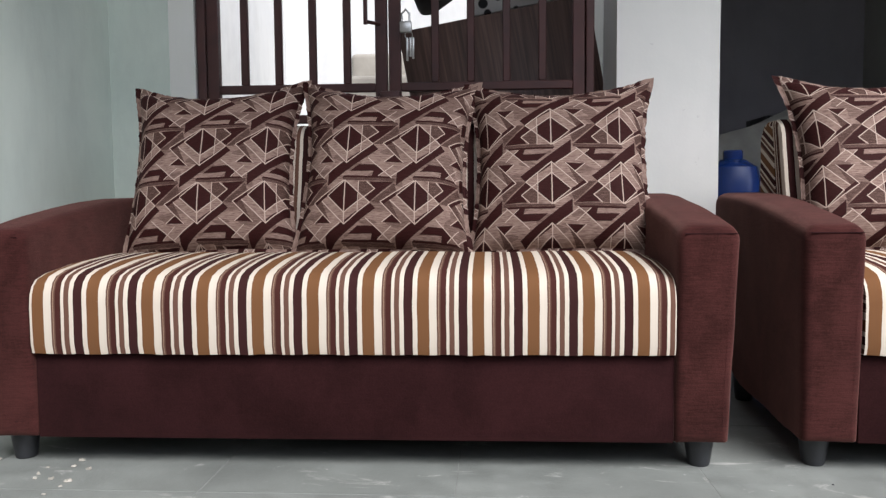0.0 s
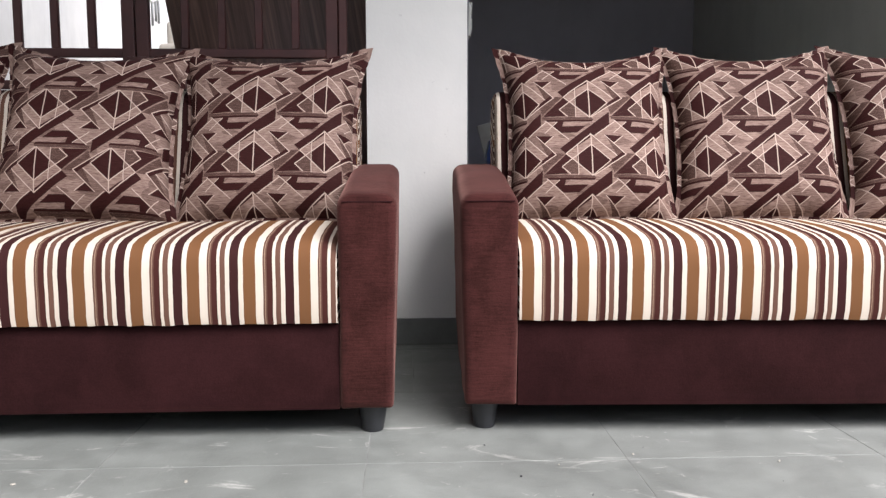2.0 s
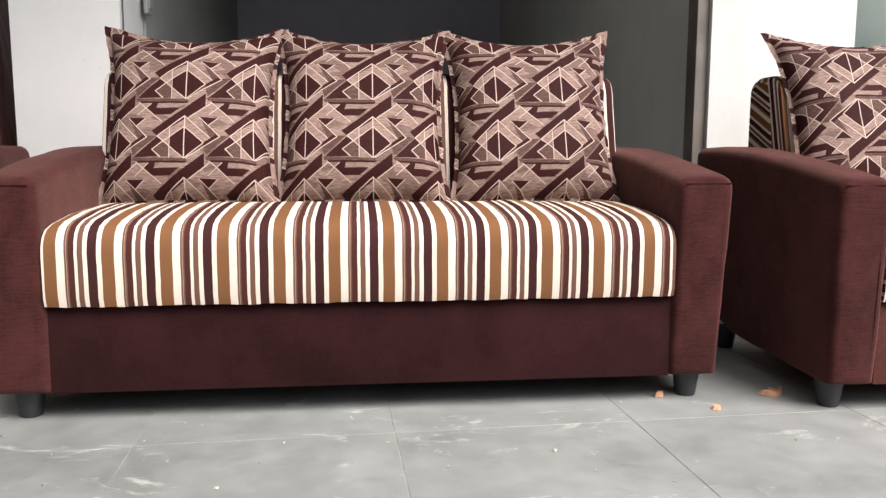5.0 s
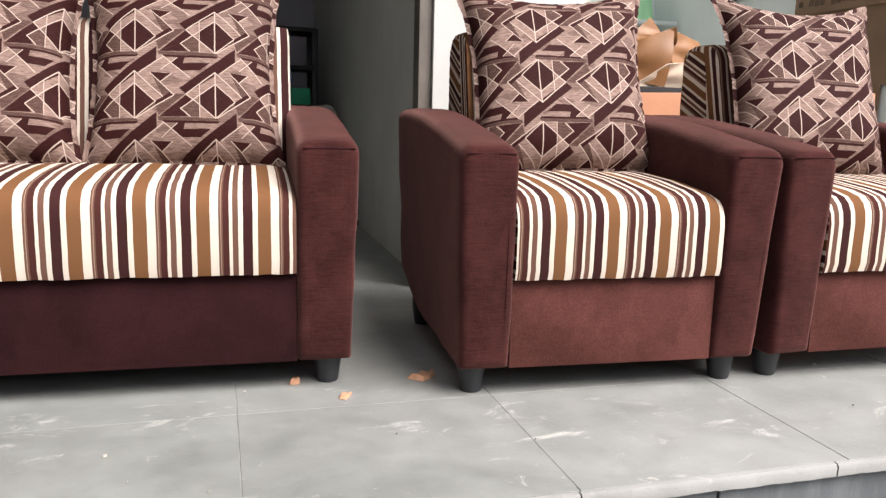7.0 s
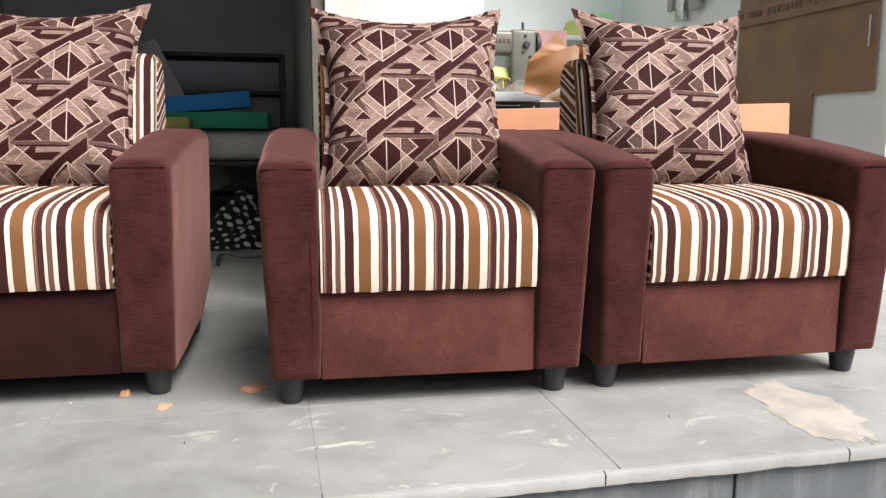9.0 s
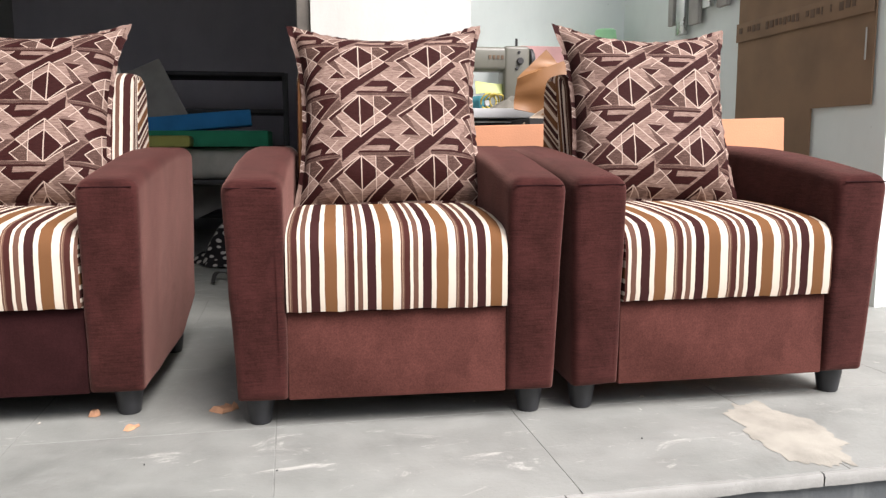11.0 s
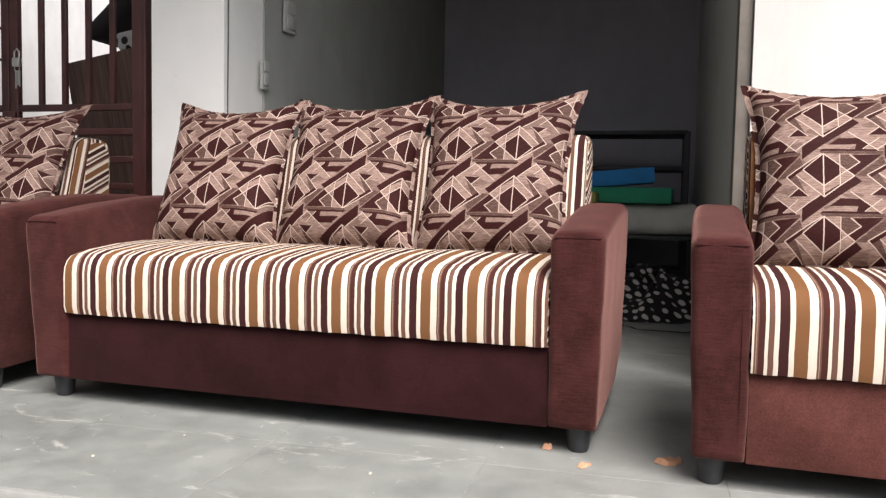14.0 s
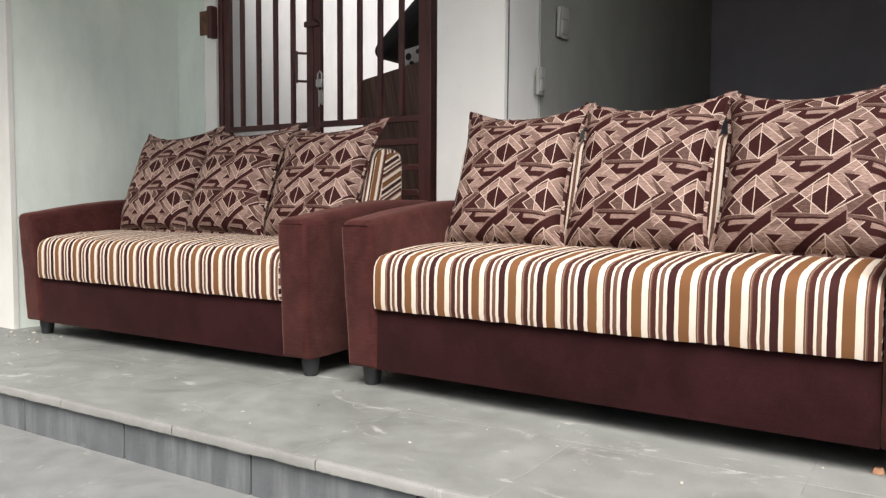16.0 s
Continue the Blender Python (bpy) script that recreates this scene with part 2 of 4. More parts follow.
def stone(name, color, wash=0.35, wet=0.55, drip=0.0, dust_and_light=0.0):
    """Split limestone paving: grey-green, trodden, with lime smears and dark damp patches."""
    n = Nodes(name, wet, 0.0, 0.4)
    v = n.place()
    rnd = n.node("ShaderNodeObjectInfo").outputs["Random"]
    big = n.noise(v, 2.2, 6, 0.6, 0.6)
    mid = n.noise(v, 9, 6, 0.7)
    fine = n.noise(v, 70, 4, 0.7)
    tone = n.math("MULTIPLY_ADD", rnd, 0.16, 0.92)
    col = n.ramp(n.math("ADD", n.math("MULTIPLY", big, 0.55), n.math("MULTIPLY", mid, 0.45)), (0.3, tuple(c * 0.70 for c in color)), (0.5, color), (0.68, tuple(c * 1.28 for c in color)))
    col = n.mix(1.0, col, n.ramp(tone, (0.0, 0.0), (1.0, 1.0)), "MULTIPLY")
    if dust_and_light:
        # stronger light towards the chairs' end is painted in, together with working dust
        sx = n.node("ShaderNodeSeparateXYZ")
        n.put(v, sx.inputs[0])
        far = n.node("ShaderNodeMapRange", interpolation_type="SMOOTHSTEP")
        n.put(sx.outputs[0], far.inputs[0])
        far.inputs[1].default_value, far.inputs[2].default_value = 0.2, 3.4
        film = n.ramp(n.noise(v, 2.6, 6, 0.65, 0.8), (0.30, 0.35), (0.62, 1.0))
        col = n.mix(n.math("MULTIPLY", n.math("MULTIPLY", far.outputs[0], film), dust_and_light), col, (0.36, 0.358, 0.335))
    smear = n.noise(n.scaled(v, (1.0, 2.2, 1.0)), 3.4, 7, 0.72, 1.2)
    lime = n.ramp(smear, (0.60, 0.0), (0.66, 0.5), (0.72, 1.0))
    col = n.mix(n.math("MULTIPLY", lime, wash), col, (0.62, 0.61, 0.56))
    scratch = n.ramp(n.noise(n.scaled(v, (4, 30, 1)), 1.6, 4, 0.7, 2.0), (0.7, 0.0), (0.74, 1.0))
    col = n.mix(n.math("MULTIPLY", scratch, wash * 0.9), col, (0.6, 0.59, 0.55))
    if drip:
        run = n.ramp(n.noise(n.scaled(v, (16, 16, 1.6)), 1.0, 5, 0.65), (0.48, 0.0), (0.72, 1.0))
        col = n.mix(n.math("MULTIPLY", run, drip), col, (0.34, 0.35, 0.34))
    dab = n.math("MULTIPLY", n.ramp(n.noise(v, 21, 5, 0.7, 0.9), (0.63, 0.0), (0.70, 1.0)), n.ramp(n.noise(v, 3.1, 3), (0.45, 0.0), (0.62, 1.0)))
    col = n.mix(n.math("MULTIPLY", dab, wash * 0.9), col, (0.56, 0.55, 0.50))
    grit = n.ramp(n.noise(v, 160, 2), (0.68, 0.0), (0.75, 1.0))
    col = n.mix(n.math("MULTIPLY", grit, 0.35), col, (0.10, 0.10, 0.09))
    n.bump(n.math("ADD", n.math("MULTIPLY", fine, 0.5), mid), 0.35, 0.006)
    return n.done(col, n.ramp(mid, (0.3, wet - 0.15), (0.7, wet + 0.2)))


def grain_mat(name, dark, light, along="Z"):
    """Wood-print laminate: long streaks along one axis of the thing."""
    n = Nodes(name, 0.45, 0.0, 0.5)
    v = n.coord("Object")
    s = {"Z": (38, 38, 1.2), "X": (1.2, 38, 38)}[along]
    f = n.noise(n.scaled(v, s), 1.0, 5, 0.6, 0.8)
    g = n.noise(n.scaled(v, tuple(c * 3 for c in s)), 1.0, 3)
    col = n.ramp(n.math("ADD", n.math("MULTIPLY", f, 0.7), n.math("MULTIPLY", g, 0.3)), (0.36, dark), (0.56, tuple((a + b) / 2 for a, b in zip(dark, light))), (0.68, light))
    n.bump(f, 0.1, 0.002)
    return n.done(col)


def dots_mat(name, ground, dot, size):
    """Printed round dots, size metres from dot to dot."""
    n = Nodes(name, 0.85, 0.0, 0.2)
    v = n.node("ShaderNodeTexVoronoi", feature="F1")
    n.put(n.coord("UV"), v.inputs["Vector"])
    v.inputs["Scale"].default_value = 1.0 / size
    v.inputs["Randomness"].default_value = 0.35
    f = n.ramp(v.outputs["Distance"], (0.30, 1.0), (0.36, 0.0))
    n.bump(n.noise(n.coord("UV"), 60, 3), 0.4, 0.004)
    return n.done(n.mix(f, ground, dot))


M_ARM = velvet("chenille_brown", (0.0400, 0.0124, 0.0110), 1.0, 0.24)
# sofa panels: their shade is put into a darker suede than the chairs' lit one
M_PANEL_SHADED = velvet("suede_brown_shaded", (0.0225, 0.0070, 0.0074), 0.25, 0.07)
M_PANEL_CHAIR = velvet("suede_rust_lit", (0.096, 0.0345, 0.0280), 0.2, 0.07)
M_STRIPE = stripe_mat()
M_PILLOW = cushion_mat()
M_LEG = plain("black_plastic", (0.022, 0.023, 0.026), 0.42, wear=0.2, scale=20)
M_UNDER = plain("black_lining", (0.02, 0.018, 0.018), 0.9)
M_WHITE = plaster("white_wall_paint", (0.82, 0.81, 0.765), 0.08, (0.75, 0.755, 0.71))
M_GREEN = plaster("pale_green_wall_paint", (0.66, 0.725, 0.65), 0.25, (0.56, 0.635, 0.575))
M_ROOM = plaster("grey_wall_paint", (0.60, 0.60, 0.555), 0.2, (0.54, 0.545, 0.505))
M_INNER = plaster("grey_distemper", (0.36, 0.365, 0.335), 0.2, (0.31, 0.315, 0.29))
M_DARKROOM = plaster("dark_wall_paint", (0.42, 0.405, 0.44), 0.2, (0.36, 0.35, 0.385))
M_SEW = plaster("blue_white_wall_paint", (0.74, 0.79, 0.76), 0.1, (0.68, 0.74, 0.71))
M_CEIL = plaster("ceiling_paint", (0.66, 0.66, 0.63), 0.15)
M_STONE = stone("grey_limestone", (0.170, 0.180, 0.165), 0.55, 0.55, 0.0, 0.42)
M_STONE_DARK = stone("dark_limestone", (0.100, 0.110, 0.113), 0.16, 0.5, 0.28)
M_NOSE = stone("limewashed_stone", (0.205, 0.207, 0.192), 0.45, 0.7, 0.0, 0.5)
M_JOINT = plain("cement_joint", (0.235, 0.24, 0.225), 0.95, wear=0.2, scale=10, bump=0.4)
M_GROUND = stone("paving_dust", (0.20, 0.205, 0.2), 0.2, 0.75)
M_LOWSTONE = stone("lower_limestone", (0.165, 0.172, 0.165), 0.3, 0.6)
M_GATE = plain("brown_gate_paint", (0.066, 0.021, 0.018), 0.5, wear=0.18, scale=9)
M_STEEL = plain("bright_steel", (0.55, 0.55, 0.53), 0.3, 1.0, wear=0.1)
M_RUST = plain("rusty_iron", (0.16, 0.085, 0.05), 0.85, 0.2, wear=0.3, scale=25, bump=0.4)
M_BLACK = plain("black_metal", (0.03, 0.029, 0.03), 0.55, 0.1, wear=0.15)
M_GRAIN = grain_mat("dark_wood_laminate", (0.05, 0.023, 0.017), (0.20, 0.115, 0.085))
M_DOTS = dots_mat("polka_dot_cloth", (0.025, 0.022, 0.024), (0.5, 0.48, 0.45), 0.045)
M_FOAM_BLUE = plain("blue_foam", (0.03, 0.22, 0.52), 0.9, wear=0.1, bump=0.4)
M_FOAM_GREEN = plain("green_foam", (0.025, 0.26, 0.14), 0.9, wear=0.1, bump=0.4)
M_FOAM_OLIVE = plain("olive_foam", (0.34, 0.34, 0.09), 0.9, wear=0.1, bump=0.4)
M_FOAM_ORANGE = plain("peach_foam", (0.45, 0.21, 0.115), 0.9, wear=0.08, scale=4, bump=0.5)
M_GREYCLOTH = plain("grey_cloth", (0.36, 0.35, 0.32), 0.95, wear=0.12, bump=0.4)
M_RAG = plain("soiled_cloth", (0.15, 0.14, 0.115), 0.95, wear=0.2, bump=0.4)
M_CARD = plain("corrugated_card", (0.23, 0.145, 0.085), 0.85, wear=0.12, scale=3, bump=0.2)
M_INK = plain("faded_ink", (0.13, 0.085, 0.055), 0.9)
M_TAN = plain("tan_leatherette", (0.25, 0.115, 0.04), 0.5, wear=0.12, scale=5, bump=0.2)
M_TANBACK = plain("leatherette_backing", (0.55, 0.44, 0.33), 0.9, wear=0.1)
M_MACHINE = plain("machine_enamel", (0.125, 0.122, 0.097), 0.4, wear=0.08)
M_TABLE = plain("white_laminate", (0.40, 0.41, 0.41), 0.6, wear=0.05)
M_YELLOW = plain("yellow_green_plastic", (0.40, 0.46, 0.12), 0.5, wear=0.08)
M_ROPE = plain("yellow_cord", (0.42, 0.33, 0.06), 0.7, wear=0.1)
M_MINT = plain("mint_thread", (0.42, 0.80, 0.45), 0.7, wear=0.08)
M_TEAL = plain("teal_thread", (0.04, 0.20, 0.24), 0.8, wear=0.1)
M_PINK = plain("pink_cloth", (0.66, 0.38, 0.36), 0.9, wear=0.1)
M_BLUEDRUM = plain("blue_plastic", (0.01, 0.03, 0.14), 0.25, wear=0.1)
M_CLAY = plain("broken_brick", (0.50, 0.27, 0.155), 0.9, wear=0.15, scale=30, bump=0.5)
M_CHIP = plain("mortar_chip", (0.45, 0.42, 0.36), 0.95, wear=0.2, scale=30, bump=0.5)
M_LIME = plain("dried_lime_putty", (0.33, 0.312, 0.265), 0.9, wear=0.16, scale=8, bump=0.4)
M_BLOCKER_LEFT = plaster("dark_blocker_render", (0.20, 0.19, 0.18), 0.3)
M_BLOCKER_FRONT = plaster("blocker_render", (0.46, 0.44, 0.40), 0.3)
M_SWITCH = plain("switch_plastic", (0.42, 0.42, 0.39), 0.45, wear=0.06)
M_CABLE = plain("grey_cable", (0.10, 0.10, 0.10), 0.7)
M_SHUTTER = plain("shutter_steel", (0.17, 0.15, 0.125), 0.55, 0.3, wear=0.2)
M_STEP = plaster("worn_whitewash", (0.34, 0.315, 0.27), 0.5, (0.24, 0.22, 0.19))
M_BALE = plain("pale_stuffed_cloth", (0.50, 0.485, 0.43), 0.95, wear=0.14, scale=5, bump=0.5)
M_DOTS_PALE = dots_mat("pale_dotted_cloth", (0.42, 0.41, 0.40), (0.02, 0.02, 0.022), 0.062)
M_DOTS_BIG = dots_mat("large_dotted_cloth", (0.016, 0.014, 0.016), (0.42, 0.40, 0.37), 0.058)
M_BRIGHT = plaster("courtyard_white", (0.66, 0.655, 0.63), 0.3, (0.58, 0.58, 0.57))


# ---- mesh helpers ----
def finish(bm, name, mat, smooth=True):
    bmesh.ops.recalc_face_normals(bm, faces=bm.faces)
    me = bpy.data.meshes.new(name)
    bm.to_mesh(me)
    bm.free()
    me.materials.append(mat)
    for p in me.polygons:
        p.use_smooth = smooth
    if smooth:
        me.set_sharp_from_angle(angle=radians(38))
    return me


def part(name, bm, mat, parent, label="", m=None):
    ob = new(name, finish(bm, name, mat))
    ob.parent = parent
    if m is not None:
        ob.matrix_basis = m
    if label:
        tagged(ob, label)
    return ob


def thing(name, m, label, category, group=""):
    ob = new(name)
    ob.empty_display_size = 0.1
    ob.matrix_basis = m
    return tagged(ob, label, category, group)


def solid(name, bm, mat, m, label, category, group="", kind=""):
    ob = new(name, finish(bm, name, mat))
    ob.matrix_basis = m
    return tagged(ob, label, category, group, kind)


def bevel(bm, w, seg=2):
    if w > 0:
        bmesh.ops.bevel(bm, geom=[e for e in bm.edges if e.calc_face_angle(0) > 0.5], offset=w, segments=seg, affect="EDGES", profile=0.5)
    return bm


def box(x0, y0, z0, x1, y1, z1, b=0.0, seg=2, bm=None):
    bm2 = bmesh.new()
    bmesh.ops.create_cube(bm2, size=1)
    for v in bm2.verts:
        v.co = Vector(((x0 + x1) / 2 + v.co.x * (x1 - x0), (y0 + y1) / 2 + v.co.y * (y1 - y0), (z0 + z1) / 2 + v.co.z * (z1 - z0)))
    bevel(bm2, b, seg)
    if bm is None:
        return bm2
    return merge(bm, bm2)


def merge(bm, other):
    me = bpy.data.meshes.new("tmp")
    other.to_mesh(me)
    other.free()
    bm.from_mesh(me)
    bpy.data.meshes.remove(me)
    return bm


def prism(profile, x0, x1, b=0.0, seg=3):
    """A profile of (y, z) points drawn out along x."""
    bm = bmesh.new()
    vs = [bm.verts.new((x0, y, z)) for y, z in profile]
    f = bm.faces.new(vs)
    r = bmesh.ops.extrude_face_region(bm, geom=[f])
    for v in r["geom"]:
        if isinstance(v, bmesh.types.BMVert):
            v.co.x = x1
    bmesh.ops.recalc_face_normals(bm, faces=bm.faces)
    return bevel(bm, b, seg)


def lathe(profile, n=20):
    """A profile of (radius, z) points turned round z, closed at both ends."""
    bm = bmesh.new()
    rings = [[bm.verts.new((r * math.cos(2 * math.pi * i / n), r * math.sin(2 * math.pi * i / n), z)) for i in range(n)] for r, z in profile]
    for a, b in zip(rings, rings[1:]):
        for i in range(n):
            bm.faces.new((a[i], a[(i + 1) % n], b[(i + 1) % n], b[i]))
    bm.faces.new(rings[0][::-1]), bm.faces.new(rings[-1])
    return bm


def tube(points, r, n=8):
    """A round bar through the points."""
    bm = bmesh.new()
    rings = []
    pts = [Vector(p) for p in points]
    for i, p in enumerate(pts):
        d = (pts[min(i + 1, len(pts) - 1)] - pts[max(i - 1, 0)]).normalized()
        side = d.cross(Vector((0.13, 0.21, 0.97))).normalized()
        up = side.cross(d)
        rings.append([bm.verts.new(p + (side * math.cos(2 * math.pi * k / n) + up * math.sin(2 * math.pi * k / n)) * r) for k in range(n)])
    for a, b in zip(rings, rings[1:]):
        for i in range(n):
            bm.faces.new((a[i], a[(i + 1) % n], b[(i + 1) % n], b[i]))
    bm.faces.new(rings[0][::-1]), bm.faces.new(rings[-1])
    return bm


def sheet(nx, ny, place):
    """A grid of points place(u, v), u and v from 0 to 1, with UV in metres taken along the grid."""
    bm = bmesh.new()
    g = [[bm.verts.new(place(i / nx, j / ny)) for j in range(ny + 1)] for i in range(nx + 1)]
    uv = bm.loops.layers.uv.new("UVMap")
    lu = sum((g[i + 1][0].co - g[i][0].co).length for i in range(nx))
    lv = sum((g[0][j + 1].co - g[0][j].co).length for j in range(ny))
    for i in range(nx):
        for j in range(ny):
            f = bm.faces.new((g[i][j], g[i + 1][j], g[i + 1][j + 1], g[i][j + 1]))
            for l, (a, b) in zip(f.loops, ((i, j), (i + 1, j), (i + 1, j + 1), (i, j + 1))):
                l[uv].uv = (a / nx * lu, b / ny * lv)
    return bm


def thicken(bm, t):
    bmesh.ops.recalc_face_normals(bm, faces=bm.faces)
    bmesh.ops.solidify(bm, geom=bm.faces[:], thickness=t)
    return bm

# ---- structure ----
def structure(name, bm, mat, label, category=""):
    return tagged(new(name, finish(bm, name, mat, False)), label, category or name.split("_")[0], kind="structure")


WALL_Y, FLOOR_EDGE, LOW = 2.90, 1.19, -0.15
ROOF = 2.75
PIER_A, PIER_B = (0.485, 0.850), (3.000, 3.619)
BACK_ROOM, BACK_SEW = 6.6, 5.2
SIDE_X = -1.42

structure("ground", box(-300, -300, LOW - 0.3, 300, 300, LOW - 0.03), M_GROUND, "dusty grey paved ground in front of the shop")
# added out of view: keeps sky light off the left end
structure("wall_neighbour", box(-6.0, -7.0, LOW - 0.03, -1.75, 1.3, 7.5), M_BLOCKER_LEFT, "plain unseen wall added to block light from the left", "wall")
# added behind the camera, its height set for the low sky light
structure("wall_opposite", box(-14, -7.4, LOW - 0.03, 14, -7.0, 3.2), M_BLOCKER_FRONT, "plain unseen wall added to limit low light from the front", "wall")
structure("wall_side", box(SIDE_X - 0.15, 1.90, 0, SIDE_X, WALL_Y + 0.02, ROOF), M_GREEN, "pale green painted side wall, mottled with damp", "wall")
structure("wall_side_end", box(SIDE_X - 0.154, 1.872, 0, SIDE_X + 0.003, 1.898, ROOF), M_ROOM, "white painted end of the side wall", "wall")
structure("wall_gate_strip", box(SIDE_X, WALL_Y + 0.02, 0, -1.188, 3.14, ROOF), M_GREEN, "narrow pale green strip of wall beside the gate", "wall")
structure("wall_gate_jamb", box(-1.188, WALL_Y + 0.024, 0, -1.09, 3.14, ROOF), M_WHITE, "white painted strip of wall beside the gate", "wall")
structure("wall_gate_head", box(-1.09, WALL_Y + 0.03, 2.16, PIER_A[0], 3.14, ROOF), M_WHITE, "white wall over the gate", "wall")
structure("wall_pier_one", box(PIER_A[0], WALL_Y - 0.02, 0, PIER_A[1], 3.23, ROOF), M_WHITE, "white painted pier between gate and dark room", "wall")
structure("wall_room_head", box(PIER_A[1], WALL_Y, 2.68, PIER_B[0], 3.12, ROOF), M_WHITE, "white wall over the wide opening", "wall")
structure("wall_pier_two", box(PIER_B[0] + 0.02, 2.80, 0, PIER_B[1], 3.05, 3.5), M_ROOM, "white painted pier between the two rooms", "wall")
structure("wall_sewing_head", box(PIER_B[1], 2.85, 3.2, 5.30, 3.05, 3.6), M_WHITE, "white wall over the sewing room opening", "wall")
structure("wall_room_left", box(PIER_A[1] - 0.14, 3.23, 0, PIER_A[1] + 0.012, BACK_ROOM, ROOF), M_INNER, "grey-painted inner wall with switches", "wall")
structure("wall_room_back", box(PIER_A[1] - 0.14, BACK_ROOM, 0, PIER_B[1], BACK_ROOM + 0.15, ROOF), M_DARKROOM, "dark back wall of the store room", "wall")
structure("wall_room_right", box(PIER_B[0] + 0.03, 3.05, 0, PIER_B[0] + 0.18, BACK_ROOM, 3.5), M_ROOM, "grey-painted inner wall of the store room", "wall")
structure("wall_sewing_back", box(PIER_B[0] + 0.18, BACK_SEW, 0, 6.8, BACK_SEW + 0.15, 3.5), M_SEW, "pale blue-white painted back wall of the sewing room", "wall")
structure("wall_sewing_right", box(5.30, 2.62, 0, 5.46, BACK_SEW, 3.5), M_SEW, "pale blue-white painted side wall of the sewing room", "wall")
structure("ceiling_room", box(PIER_A[1] - 0.14, 3.14, ROOF, PIER_B[0] + 0.18, BACK_ROOM + 0.15, ROOF + 0.15), M_CEIL, "plain ceiling of the store room", "ceiling")
structure("ceiling_sewing", box(PIER_B[0] + 0.18, 4.3, 3.5, 5.46, BACK_SEW + 0.15, 3.65), M_CEIL, "plain ceiling of the sewing room", "ceiling")
structure("wall_front_right", box(5.46, 2.62, 0, 9.0, 2.8, ROOF), M_ROOM, "white front wall beyond the sewing room", "wall")
# added overhead out of view; front edge set to shade the second sofa's pillows
structure("ceiling_porch", box(1.40, 1.45, ROOF + 0.002, 3.05, 3.14, ROOF + 0.16), M_CEIL, "unseen slab added to shade the second sofa", "ceiling")
# made-up canopy: holds sun and zenith sky off the first sofa
structure("ceiling_porch_left", box(-3.5, 0.55, ROOF + 0.002, 1.398, 3.14, ROOF + 0.16), M_CEIL, "deeper unseen slab added to shade the first sofa", "ceiling")
# another unseen slab, added to dim the second pier but not the chairs
structure("ceiling_porch_right", box(3.052, 1.10, ROOF + 0.50, 3.75, 3.14, ROOF + 0.65), M_CEIL, "higher unseen slab added to shade the pier", "ceiling")
# skirting of stone along the piers
structure("baseboard_one", box(PIER_A[0] - 0.004, WALL_Y - 0.034, 0, PIER_A[1] + 0.004, WALL_Y - 0.0205, 0.10, 0.002), M_STONE, "grey stone skirting at the pier", "baseboard")
structure("trim_shutter_channel", box(PIER_B[0] - 0.03, 2.82, 0, PIER_B[0] + 0.018, 2.90, 2.25, 0.003), M_SHUTTER, "grey steel shutter channel at the pier", "trim")
# roller shutter beside the porch
shutter = structure("wall_shutter", box(-3.6, 2.96, 0, SIDE_X - 0.15, 3.1, ROOF), M_SHUTTER, "roller shutter of the neighbouring shop", "wall")
SLAT = finish(prism([(2.96, 0.0), (2.935, 0.015), (2.935, 0.05), (2.96, 0.065)], -3.6, SIDE_X - 0.15, 0.004, 1), "slat", M_SHUTTER)
for _i in range(24):
    _o = new("slat", SLAT)
    _o.parent = shutter
    _o.location = (0, 0, 0.1 + _i * 0.075)

# courtyard behind the gate
structure("wall_courtyard_back", box(-3.6, 6.2, 0, PIER_A[1] - 0.14, 6.35, 2.6), M_BRIGHT, "bright white courtyard wall", "wall")
structure("wall_courtyard_left", box(-1.75, 3.14, 0, -1.6, 6.2, 2.6), M_BRIGHT, "bright white courtyard wall", "wall")

# stairs behind the gate
stair = tagged(new("stairs"), "whitewashed rough masonry steps in the courtyard", "stairs", kind="structure")
for _i in range(9):
    part("step", box(-0.865 - 0.008 * (_i % 3), 3.48 + 0.2 * _i, 0, 0.2, 3.68 + 0.2 * _i, 0.17 * (_i + 1) + 0.06, 0.03, 3), M_STEP, stair)

# ---- gate ----
GX0, GX1, GY = -1.085, 0.412, 2.955
gate = thing("grille_gate", pose(0, 0, 0), "brown-painted double-leaf steel grille gate, closed and padlocked", "gate")


def bar(parent, name, x0, z0, x1, z1, y0=GY - 0.012, y1=GY + 0.014):
    return part(name, box(x0, y0, z0, x1, y1, z1, 0.003, 1), M_GATE, parent)


bar(gate, "upright", GX0, 0, GX0 + 0.033, 2.15, GY - 0.02, GY + 0.04)
bar(gate, "upright", GX1 - 0.030, 0, GX1, 2.15, GY - 0.02, GY + 0.04)
bar(gate, "head_rail", GX0 + 0.033, 2.1, GX1 - 0.030, 2.15, GY - 0.02, GY + 0.04)
MIDX = -0.355
